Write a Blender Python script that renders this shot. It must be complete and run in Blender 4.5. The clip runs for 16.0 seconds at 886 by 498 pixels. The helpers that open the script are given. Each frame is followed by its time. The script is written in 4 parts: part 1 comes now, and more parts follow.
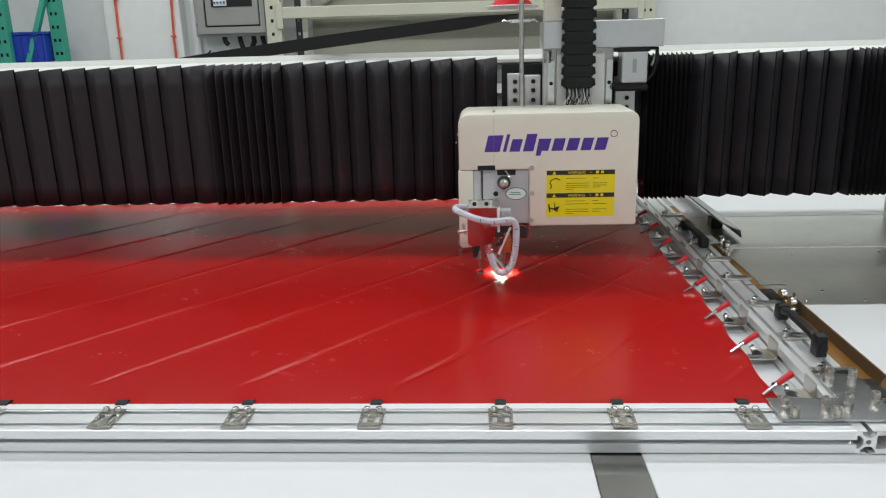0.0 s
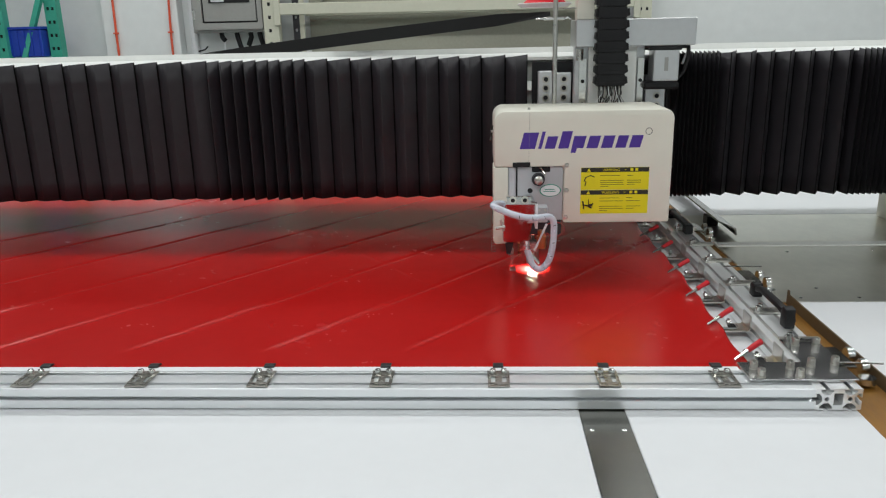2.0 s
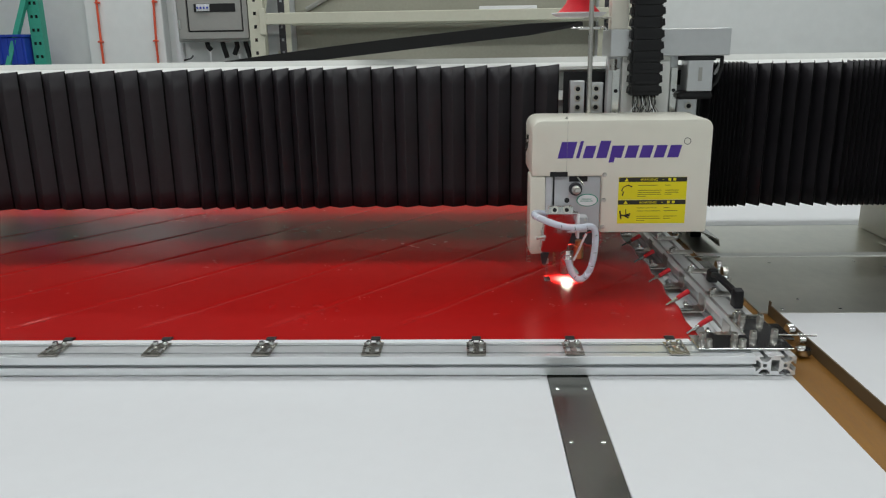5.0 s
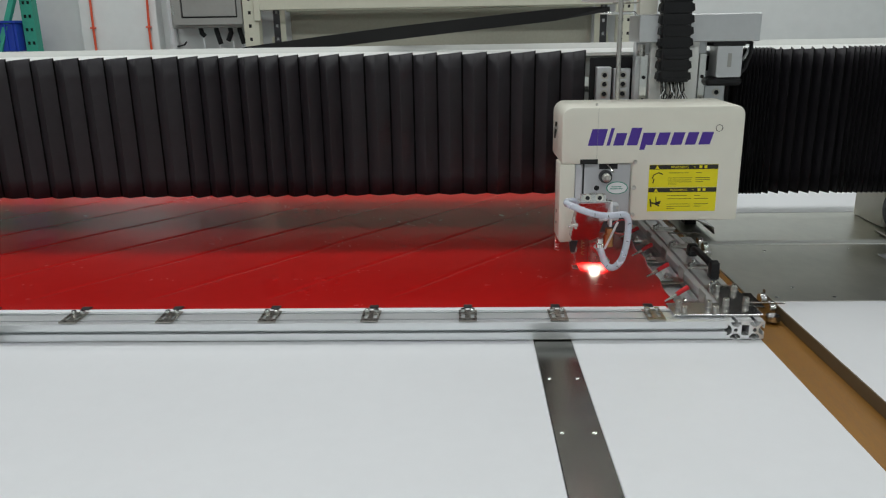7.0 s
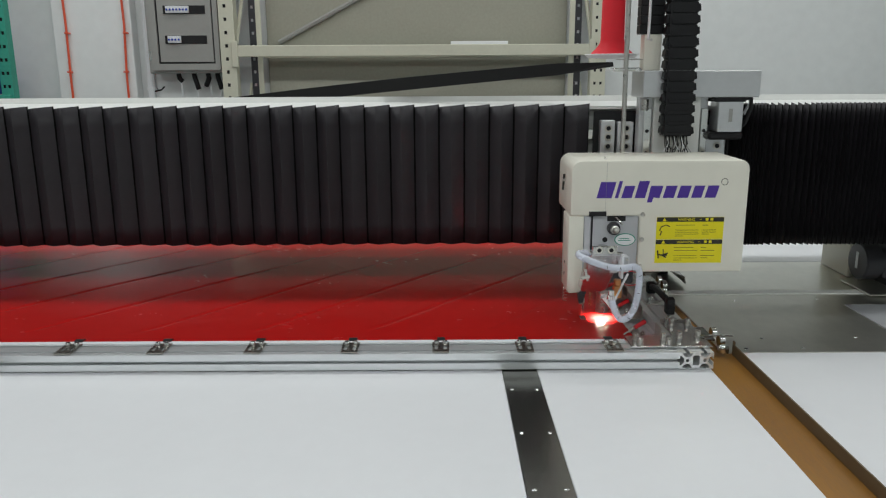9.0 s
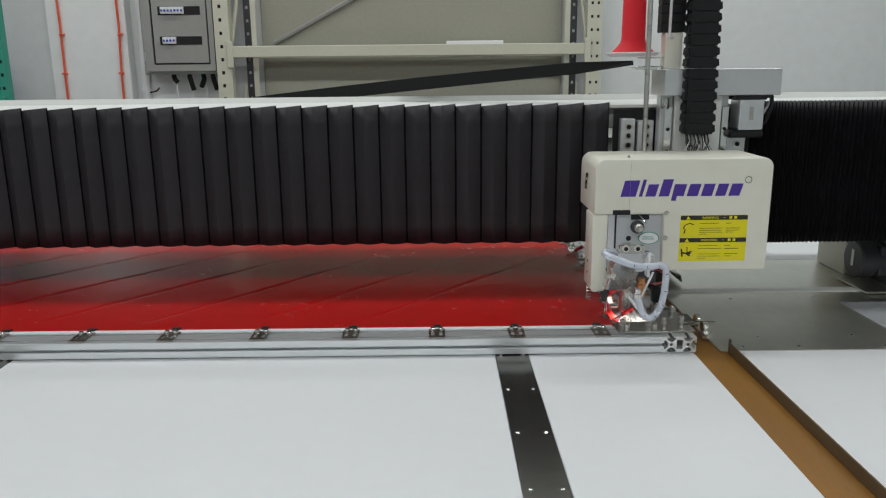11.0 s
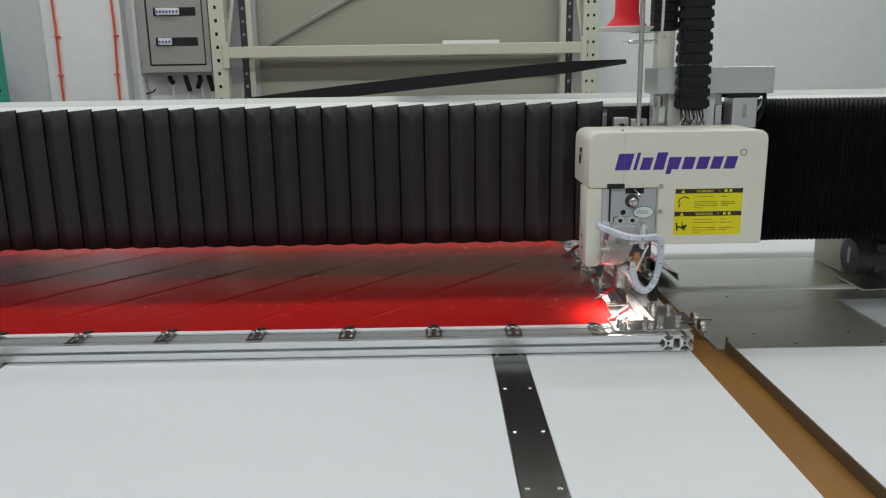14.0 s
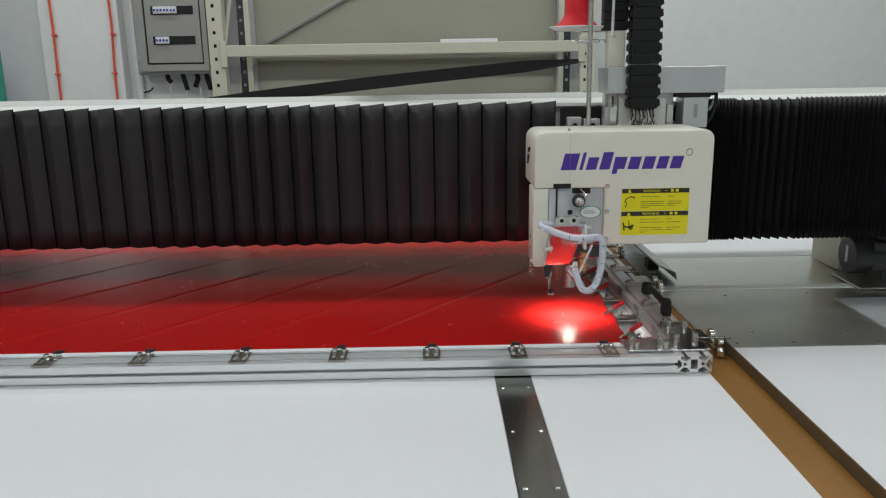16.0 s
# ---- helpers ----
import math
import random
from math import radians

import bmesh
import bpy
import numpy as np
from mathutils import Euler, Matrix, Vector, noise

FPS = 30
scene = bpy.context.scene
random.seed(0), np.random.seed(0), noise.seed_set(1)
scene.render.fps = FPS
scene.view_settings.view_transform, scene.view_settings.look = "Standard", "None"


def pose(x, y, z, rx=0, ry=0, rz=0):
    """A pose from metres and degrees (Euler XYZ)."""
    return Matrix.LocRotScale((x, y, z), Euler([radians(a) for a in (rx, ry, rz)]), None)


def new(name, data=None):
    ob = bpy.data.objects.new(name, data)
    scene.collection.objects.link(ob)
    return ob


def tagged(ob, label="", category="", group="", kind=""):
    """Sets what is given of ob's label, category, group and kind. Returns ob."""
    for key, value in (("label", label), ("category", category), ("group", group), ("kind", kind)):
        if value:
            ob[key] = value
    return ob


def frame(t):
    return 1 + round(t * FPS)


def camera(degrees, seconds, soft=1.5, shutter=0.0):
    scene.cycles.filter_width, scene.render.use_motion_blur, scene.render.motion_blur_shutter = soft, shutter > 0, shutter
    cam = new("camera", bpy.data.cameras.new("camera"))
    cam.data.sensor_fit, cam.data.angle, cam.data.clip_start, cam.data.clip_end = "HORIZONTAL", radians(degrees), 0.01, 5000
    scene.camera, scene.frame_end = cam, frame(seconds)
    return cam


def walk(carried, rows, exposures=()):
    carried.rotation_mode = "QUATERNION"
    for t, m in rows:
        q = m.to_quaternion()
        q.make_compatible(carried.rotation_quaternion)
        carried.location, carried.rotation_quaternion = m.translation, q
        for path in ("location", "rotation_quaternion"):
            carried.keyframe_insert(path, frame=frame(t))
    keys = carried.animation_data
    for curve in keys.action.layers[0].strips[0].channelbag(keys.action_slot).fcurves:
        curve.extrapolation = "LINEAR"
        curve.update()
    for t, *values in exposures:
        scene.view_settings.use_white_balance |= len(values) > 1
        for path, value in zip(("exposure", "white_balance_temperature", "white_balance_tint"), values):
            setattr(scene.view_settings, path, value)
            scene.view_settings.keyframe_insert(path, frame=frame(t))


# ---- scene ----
EXPO = ((0, 0.23), (3.5, 0.05), (7, -0.12), (16, -0.12))
cam = camera(60.454, 16.0, soft=1.2)
walk(cam, [
    (0, pose(-0.1761, -1.5386, 1.4991, 74.133, 1.56, 2.844)),
    (0.5, pose(-0.1766, -1.5388, 1.5015, 74.056, 1.531, 2.846)),
    (1, pose(-0.1783, -1.5427, 1.4991, 73.962, 1.492, 2.688)),
    (1.5, pose(-0.1861, -1.5501, 1.5008, 73.875, 1.379, 2.667)),
    (2, pose(-0.1865, -1.5554, 1.5022, 73.913, 1.222, 2.506)),
    (2.5, pose(-0.1838, -1.5569, 1.5028, 74.157, 1.062, 2.242)),
    (3, pose(-0.1819, -1.5557, 1.5035, 74.429, 0.951, 1.959)),
    (3.5, pose(-0.1812, -1.5508, 1.5026, 74.64, 0.9, 1.776)),
    (4, pose(-0.1797, -1.55, 1.5006, 74.722, 0.842, 1.658)),
    (6.5, pose(-0.1564, -1.5311, 1.4976, 74.032, 0.922, 1.819)),
    (7, pose(-0.1568, -1.5302, 1.4997, 73.67, 0.923, 1.531)),
    (7.5, pose(-0.1597, -1.5323, 1.506, 73.669, 0.676, 1.045)),
    (8, pose(-0.1589, -1.5323, 1.518, 75.469, 0.233, 0.321)),
    (8.5, pose(-0.1524, -1.5316, 1.5226, 76.425, 0.165, 0.024)),
    (9, pose(-0.1481, -1.5307, 1.5239, 76.777, 0.294, -0.083)),
    (11.5, pose(-0.1427, -1.5281, 1.5231, 76.749, 0.624, -0.4)),
    (12, pose(-0.1408, -1.5304, 1.5248, 76.731, 0.716, -0.441)),
    (12.5, pose(-0.1395, -1.5298, 1.5268, 76.789, 0.784, -0.489)),
    (13, pose(-0.1394, -1.5273, 1.526, 76.808, 0.843, -0.489)),
    (13.5, pose(-0.1393, -1.5267, 1.5236, 76.784, 0.871, -0.538)),
    (14, pose(-0.1399, -1.5275, 1.5228, 76.74, 0.864, -0.586)),
    (14.5, pose(-0.1422, -1.5279, 1.5224, 76.683, 0.879, -0.643)),
    (15, pose(-0.1432, -1.5276, 1.5234, 76.625, 0.879, -0.68)),
    (15.5, pose(-0.1422, -1.5272, 1.5244, 76.632, 0.812, -0.715)),
    (16, pose(-0.1391, -1.5249, 1.5245, 76.619, 0.881, -0.723)),
], exposures=EXPO)

# ---- world and light ----
world = bpy.data.worlds.new("world")
scene.world = world
world.use_nodes = True
world.node_tree.nodes["Background"].inputs[0].default_value = (0.8, 0.9, 1.0, 1)
world.node_tree.nodes["Background"].inputs[1].default_value = 0.03


def ceiling_strip(y, x, length, watts, width=0.22):
    d = bpy.data.lights.new("ceiling_strip", "AREA")
    d.shape, d.size, d.size_y, d.energy = "RECTANGLE", length, width, watts
    d.color = (0.95, 0.985, 0.985)
    ob = new("ceiling_strip", d)
    ob.location = (x, y, 3.5)
    return ob


ceiling_strip(0.98, -0.4, 7.0, 66)
ceiling_strip(-2.4, -0.4, 7.0, 102)
ceiling_strip(2.6, -0.4, 7.0, 38)


# ---- materials ----
def mat(name, color, rough=0.5, metal=0.0, vary=0.08, scale=6.0, bump=0.0, bump_scale=200.0,
        spec=0.5, stretch=(1, 1, 1), fine=60.0, coat=0.0, random_amount=0.0):
    m = bpy.data.materials.new(name)
    m.use_nodes = True
    nt = m.node_tree
    n, l = nt.nodes, nt.links
    b = n["Principled BSDF"]
    b.inputs["Metallic"].default_value = metal
    b.inputs["Specular IOR Level"].default_value = spec
    b.inputs["Coat Weight"].default_value = coat
    tc = n.new("ShaderNodeTexCoord")
    mp = n.new("ShaderNodeMapping")
    mp.inputs["Scale"].default_value = stretch
    l.new(tc.outputs["Object"], mp.inputs[0])
    n1, n2 = n.new("ShaderNodeTexNoise"), n.new("ShaderNodeTexNoise")
    n1.inputs["Scale"].default_value, n1.inputs["Detail"].default_value = scale, 4
    n2.inputs["Scale"].default_value, n2.inputs["Detail"].default_value = fine, 6
    l.new(mp.outputs[0], n1.inputs["Vector"])
    l.new(mp.outputs[0], n2.inputs["Vector"])
    add = n.new("ShaderNodeMath")
    add.operation = "ADD"
    l.new(n1.outputs[0], add.inputs[0])
    l.new(n2.outputs[0], add.inputs[1])
    mr = n.new("ShaderNodeMapRange")
    mr.inputs[1].default_value, mr.inputs[2].default_value = 0.6, 1.4
    mr.inputs[3].default_value, mr.inputs[4].default_value = 1 - vary, 1 + vary
    l.new(add.outputs[0], mr.inputs[0])
    hsv = n.new("ShaderNodeHueSaturation")
    hsv.inputs["Color"].default_value = (*color, 1)
    if random_amount:
        oi = n.new("ShaderNodeObjectInfo")
        m2 = n.new("ShaderNodeMapRange")
        m2.inputs[3].default_value, m2.inputs[4].default_value = 1 - random_amount, 1 + random_amount
        l.new(oi.outputs["Random"], m2.inputs[0])
        mul = n.new("ShaderNodeMath")
        mul.operation = "MULTIPLY"
        l.new(mr.outputs[0], mul.inputs[0])
        l.new(m2.outputs[0], mul.inputs[1])
        l.new(mul.outputs[0], hsv.inputs["Value"])
    else:
        l.new(mr.outputs[0], hsv.inputs["Value"])
    l.new(hsv.outputs[0], b.inputs["Base Color"])
    rr = n.new("ShaderNodeMapRange")
    rr.inputs[1].default_value, rr.inputs[2].default_value = 0.6, 1.4
    rr.inputs[3].default_value, rr.inputs[4].default_value = max(0.02, rough * 0.85), min(1, rough * 1.15)
    l.new(add.outputs[0], rr.inputs[0])
    l.new(rr.outputs[0], b.inputs["Roughness"])
    if bump:
        n3 = n.new("ShaderNodeTexNoise")
        n3.inputs["Scale"].default_value = bump_scale
        l.new(mp.outputs[0], n3.inputs["Vector"])
        bp = n.new("ShaderNodeBump")
        bp.inputs["Strength"].default_value, bp.inputs["Distance"].default_value = bump, 0.002
        l.new(n3.outputs[0], bp.inputs["Height"])
        l.new(bp.outputs[0], b.inputs["Normal"])
    return m


def glow(name, color, strength):
    m = bpy.data.materials.new(name)
    m.use_nodes = True
    b = m.node_tree.nodes["Principled BSDF"]
    b.inputs["Base Color"].default_value = (*color, 1)
    b.inputs["Emission Color"].default_value = (*color, 1)
    b.inputs["Emission Strength"].default_value = strength
    return m


M_LAM = mat("white_laminate", (0.745, 0.755, 0.77), 0.42, vary=0.02, scale=2.0, fine=30, bump=0.02)
M_WALL = mat("wall_paint", (0.79, 0.81, 0.80), 0.75, vary=0.05, scale=1.2, fine=14, bump=0.08, bump_scale=60)
# even mid grey, darker than the walls
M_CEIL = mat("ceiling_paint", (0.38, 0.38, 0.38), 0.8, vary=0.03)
M_FLOOR = mat("floor_paint", (0.28, 0.33, 0.33), 0.4, vary=0.1, scale=2)
M_STEEL = mat("brushed_steel", (0.25, 0.245, 0.225), 0.22, 1.0, vary=0.10, stretch=(1, 14, 1), scale=8)
M_STEEL_D = mat("dull_steel", (0.74, 0.73, 0.67), 0.33, 1.0, vary=0.08, stretch=(1.6, 1, 1), scale=5, fine=24, bump=0.05, bump_scale=9)
M_ALU = mat("anodised_aluminium", (0.80, 0.82, 0.83), 0.36, 0.75, vary=0.04, stretch=(1, 20, 20), scale=4, bump=0.03, bump_scale=160)
M_ALU_Y = mat("anodised_aluminium_side", (0.84, 0.85, 0.85), 0.36, 0.7, vary=0.04, stretch=(20, 1, 20), scale=4, bump=0.03, bump_scale=160)
M_CHROME = mat("bright_steel", (0.72, 0.72, 0.70), 0.16, 1.0, vary=0.06, scale=40)
M_NICKEL = mat("satin_nickel", (0.60, 0.58, 0.54), 0.3, 1.0, vary=0.1, scale=30)
M_PLATE = mat("grey_clip_steel", (0.42, 0.40, 0.36), 0.28, 1.0, vary=0.12, scale=40, stretch=(1, 6, 1))
M_RED = mat("red_vinyl", (0.46, 0.0085, 0.0075), 0.25, vary=0.05, scale=2.5, fine=30, spec=0.34)
M_BELL = mat("black_coated_cloth", (0.0190, 0.0168, 0.0205), 0.52, vary=0.3, scale=7, fine=40, bump=0.9, bump_scale=20, spec=0.4, random_amount=0.12)
M_CREAM = mat("cream_enamel", (0.77, 0.75, 0.65), 0.36, vary=0.03, scale=3, fine=25, bump=0.04, bump_scale=110, spec=0.45)
M_BEAM = mat("white_enamel", (0.74, 0.75, 0.72), 0.42, vary=0.04, scale=3)
M_RACK = mat("beige_rack_paint", (0.60, 0.595, 0.48), 0.45, vary=0.05, scale=4)
M_BROWN = mat("rust_brown_timber", (0.25, 0.112, 0.013), 0.5, vary=0.25, scale=3, stretch=(8, 1, 1), fine=50, bump=0.15)
M_BLACK = mat("black_plastic", (0.010, 0.010, 0.011), 0.48, vary=0.2, scale=20, bump=0.08, spec=0.3)
# near-black put in for shade in holes, slots and gaps; also small dark screws
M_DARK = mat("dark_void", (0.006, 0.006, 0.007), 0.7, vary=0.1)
M_REDPL = mat("red_rubber", (0.55, 0.012, 0.02), 0.4, vary=0.08, scale=30)
M_THREAD = mat("red_thread", (0.74, 0.007, 0.02), 0.62, vary=0.1, scale=40, stretch=(1, 1, 30), bump=0.3, bump_scale=160)
M_YEL = mat("yellow_sticker", (0.80, 0.70, 0.004), 0.4, vary=0.03)
M_INK = mat("sticker_ink", (0.02, 0.018, 0.012), 0.5, vary=0.1)
M_PURP = mat("purple_ink", (0.07, 0.028, 0.29), 0.4, vary=0.05)
M_WHITE = mat("white_plastic", (0.80, 0.81, 0.82), 0.4, vary=0.03)
M_GREEN = mat("green_rack_paint", (0.045, 0.36, 0.26), 0.45, vary=0.12, scale=6)
M_GREENINK = mat("green_ink", (0.03, 0.30, 0.20), 0.5)
M_BLUE = mat("blue_crate_plastic", (0.015, 0.055, 0.42), 0.4, vary=0.1)
M_ORANGE = mat("orange_conduit", (0.75, 0.10, 0.04), 0.45, vary=0.05)
M_BOX = mat("grey_cabinet_paint", (0.32, 0.32, 0.30), 0.42, vary=0.05)
M_HOSE = mat("translucent_hose", (0.70, 0.74, 0.84), 0.25, vary=0.06, scale=60, coat=0.3)
M_HOSE.node_tree.nodes["Principled BSDF"].inputs["Transmission Weight"].default_value = 0.25
M_CASE = mat("silver_motor", (0.62, 0.63, 0.64), 0.35, 0.7, vary=0.05)
M_GREYPL = mat("grey_face_plate", (0.50, 0.51, 0.53), 0.4, 0.35, vary=0.04)
M_MOTOR = mat("black_motor_paint", (0.03, 0.03, 0.035), 0.38, vary=0.15)
M_COPPER = mat("copper", (0.6, 0.28, 0.12), 0.3, 1.0)
M_LED = glow("led_white", (1.0, 0.94, 0.84), 1700.0)
# channel brown made darker: shade on the lip's inner side is in the colour
M_LIP = mat("brown_lip_in_shade", (0.11, 0.07, 0.032), 0.6, vary=0.15, scale=12)
M_SLEEVE = mat("black_cloth_sleeve", (0.011, 0.011, 0.011), 0.75, vary=0.3, scale=10, fine=60, bump=0.2, bump_scale=40, spec=0.2)
M_BRIGHT = mat("bright_sheet_steel", (0.78, 0.78, 0.76), 0.3, 1.0, vary=0.05, scale=6)


# ---- mesh helpers ----
ORG = {}


def thing(name, at, label, category, group="", kind=""):
    ob = new(name)
    ob.empty_display_size = 0.05
    ob.location = at
    ORG[ob] = Vector(at)
    return tagged(ob, label, category, group, kind)


def part(name, bm, material, parent, label="", smooth=False, at=None):
    """Links a bmesh, built in place, as one mesh object under a thing or a part."""
    o = ORG.get(parent, Vector((0, 0, 0)))
    pos = Vector(at) if at is not None else o
    bmesh.ops.translate(bm, verts=bm.verts, vec=-pos)
    me = bpy.data.meshes.new(name)
    if smooth:
        for f in bm.faces:
            f.smooth = True
        for e in bm.edges:
            if len(e.link_faces) == 2 and e.calc_face_angle(0) > 0.6:
                e.smooth = False
    bm.to_mesh(me)
    bm.free()
    me.materials.append(material)
    ob = new(name, me)
    if parent is not None:
        ob.parent = parent
        ob.location = pos - o
    else:
        ob.location = pos
    ORG[ob] = pos
    return tagged(ob, label) if label else ob


def again(ob, at):
    """A repeat of a part on the same mesh, its origin at the place given."""
    c = ob.copy()
    scene.collection.objects.link(c)
    c.location = Vector(at) - ORG[ob.parent]
    ORG[c] = Vector(at)
    return c


def solid(name, bm, material, label, category, kind="", group=""):
    lo = [min(v.co[i] for v in bm.verts) for i in range(3)]
    hi = [max(v.co[i] for v in bm.verts) for i in range(3)]
    ob = part(name, bm, material, None, at=((lo[0] + hi[0]) / 2, (lo[1] + hi[1]) / 2, lo[2]))
    return tagged(ob, label, category, group, kind)


def join(bm, other):
    me = bpy.data.meshes.new("tmp")
    other.to_mesh(me)
    other.free()
    bm.from_mesh(me)
    bpy.data.meshes.remove(me)


def box(x0, x1, y0, y1, z0, z1, bevel=0.0, bm=None, seg=1):
    b = bmesh.new()
    bmesh.ops.create_cube(b, size=1)
    for v in b.verts:
        v.co = ((x0 + x1) / 2 + v.co.x * (x1 - x0), (y0 + y1) / 2 + v.co.y * (y1 - y0), (z0 + z1) / 2 + v.co.z * (z1 - z0))
    if bevel:
        bmesh.ops.bevel(b, geom=b.edges[:], offset=bevel, segments=seg, affect="EDGES", profile=0.5)
    if bm is None:
        return b
    join(bm, b)
    return bm


def tube(pts, r, bm=None, seg=10, r2=None):
    """A round bar along a line of points."""
    b = bm if bm is not None else bmesh.new()
    pts = [Vector(p) for p in pts]
    rings = []
    n = len(pts)
    up = None
    for i, p in enumerate(pts):
        d = (pts[min(i + 1, n - 1)] - pts[max(i - 1, 0)]).normalized()
        if up is None:
            up = d.orthogonal().normalized()
        up = (up - d * up.dot(d)).normalized()
        s = d.cross(up)
        rad = r if r2 is None else r + (r2 - r) * i / (n - 1)
        rings.append([b.verts.new(p + (up * math.cos(a) + s * math.sin(a)) * rad) for a in [2 * math.pi * k / seg for k in range(seg)]])
    for a, c in zip(rings, rings[1:]):
        for k in range(seg):
            b.faces.new((a[k], a[(k + 1) % seg], c[(k + 1) % seg], c[k]))
    b.faces.new(rings[0][::-1])
    b.faces.new(rings[-1])
    return b


def lathe(profile, at, axis="z", seg=24, bm=None):
    """A turned body from (radius, height) pairs."""
    b = bmesh.new()
    rings = []
    for r, h in profile:
        rings.append([b.verts.new((r * math.cos(2 * math.pi * k / seg), r * math.sin(2 * math.pi * k / seg), h)) for k in range(seg)])
    for a, c in zip(rings, rings[1:]):
        for k in range(seg):
            b.faces.new((a[k], a[(k + 1) % seg], c[(k + 1) % seg], c[k]))
    b.faces.new(rings[0][::-1])
    b.faces.new(rings[-1])
    rot = {"z": Matrix(), "x": pose(0, 0, 0, 0, 90, 0), "y": pose(0, 0, 0, 90, 0, 0)}[axis]
    bmesh.ops.transform(b, matrix=Matrix.Translation(at) @ rot, verts=b.verts)
    if bm is None:
        return b
    join(bm, b)
    return bm


def prism(poly, lo, hi, axis="y", bevel=0.0, holes=(), bm=None):
    """A flat outline (with holes) pushed through from lo to hi along an axis."""
    b = bmesh.new()
    at = {"y": lambda u, v, w: (u, w, v), "x": lambda u, v, w: (w, u, v), "z": lambda u, v, w: (u, v, w)}[axis]
    edges = []
    for loop in (poly, *holes):
        vs = [b.verts.new(at(u, v, lo)) for u, v in loop]
        edges += [b.edges.new((vs[i], vs[(i + 1) % len(vs)])) for i in range(len(vs))]
    if holes:
        bmesh.ops.triangle_fill(b, edges=edges, use_beauty=True, use_dissolve=False)
    else:
        b.faces.new(b.verts[:])
    r = bmesh.ops.extrude_face_region(b, geom=b.faces[:])
    d = {"y": (0, hi - lo, 0), "x": (hi - lo, 0, 0), "z": (0, 0, hi - lo)}[axis]
    bmesh.ops.translate(b, verts=[g for g in r["geom"] if isinstance(g, bmesh.types.BMVert)], vec=d)
    bmesh.ops.recalc_face_normals(b, faces=b.faces[:])
    if bevel:
        sharp = [e for e in b.edges if len(e.link_faces) == 2 and e.calc_face_angle(0) > 0.9]
        bmesh.ops.bevel(b, geom=sharp, offset=bevel, segments=2, affect="EDGES", profile=0.5)
    if bm is None:
        return b
    join(bm, b)
    return bm


def disc(u, v, r, n=12, k=1.0):
    return [(u + r * math.cos(2 * math.pi * i / n), v + r * k * math.sin(2 * math.pi * i / n)) for i in range(n)]


def round_rect(x0, x1, z0, z1, r, n=5):
    pts = []
    for cx, cz, a0 in ((x1 - r, z1 - r, 0), (x0 + r, z1 - r, 90), (x0 + r, z0 + r, 180), (x1 - r, z0 + r, 270)):
        for i in range(n + 1):
            a = radians(a0 + 90 * i / n)
            pts.append((cx + r * math.cos(a), cz + r * math.sin(a)))
    return pts


def letters(text, height, at, material, parent, name="lettering", centre=False):
    """Raised lettering on a face that looks towards -y."""
    cu = bpy.data.curves.new("tmp", "FONT")
    cu.body, cu.size, cu.extrude = text, height, 0.0003
    cu.align_x = "CENTER" if centre else "LEFT"
    t = bpy.data.objects.new("tmp", cu)
    me = bpy.data.meshes.new_from_object(t)
    b = bmesh.new()
    b.from_mesh(me)
    bpy.data.objects.remove(t)
    bpy.data.meshes.remove(me)
    bmesh.ops.transform(b, matrix=Matrix.Translation(at) @ pose(0, 0, 0, 90, 0, 0), verts=b.verts)
    return part(name, b, material, parent)


TOP = 0.85      # height of the work table
FAB = 0.889     # height of the stretched sheet
RT = 0.893      # top of the clamping frame


# ---- the hall ----
def hall():
    solid("floor", box(-6, 5, -5, 4.2, -0.1, 0), M_FLOOR, "grey-green painted concrete workshop floor", "floor", "structure")
    solid("ceiling", box(-6, 5, -5, 4.2, 3.7, 3.85), M_CEIL, "plain grey workshop ceiling", "ceiling", "structure")
    solid("wall_north", box(-6, 5, 3.6, 3.75, 0, 3.7), M_WALL, "white painted wall behind the machine", "wall", "structure")
    solid("wall_south", box(-6, 5, -5.15, -5, 0, 3.7), M_WALL, "white painted workshop wall", "wall", "structure")
    solid("wall_west", box(-6.15, -6, -5, 3.6, 0, 3.7), M_WALL, "white painted workshop wall", "wall", "structure")
    solid("wall_east", box(5, 5.15, -5, 3.6, 0, 3.7), M_WALL, "white painted workshop wall", "wall", "structure")
    solid("pilaster", box(-2.62, -2.12, 3.5, 3.597, 0, 3.69, 0.004), M_WALL, "white painted shallow pilaster on the wall", "pilaster", "structure")


def cable_run(x0, x1, label):
    t = thing("wall_conduit", (x1, 3.47, 1.0), label, "conduit", "orange conduits")
    part("pipe", tube([(x1, 3.487, 1.0), (x1, 3.487, 1.5), (x0, 3.487, 1.82), (x0 - 0.03, 3.487, 3.3)], 0.0075, seg=8), M_ORANGE, t, smooth=True)
    clip = part("clip", box(x1 - 0.015, x1 + 0.015, 3.473, 3.499, 1.52, 1.53, 0.002), M_ORANGE, t, "small orange saddle clip", at=(x1, 3.48, 1.52))
    again(clip, (x0 + 0.005, 3.48, 1.76))
    again(clip, (x0 - 0.02, 3.48, 2.4))


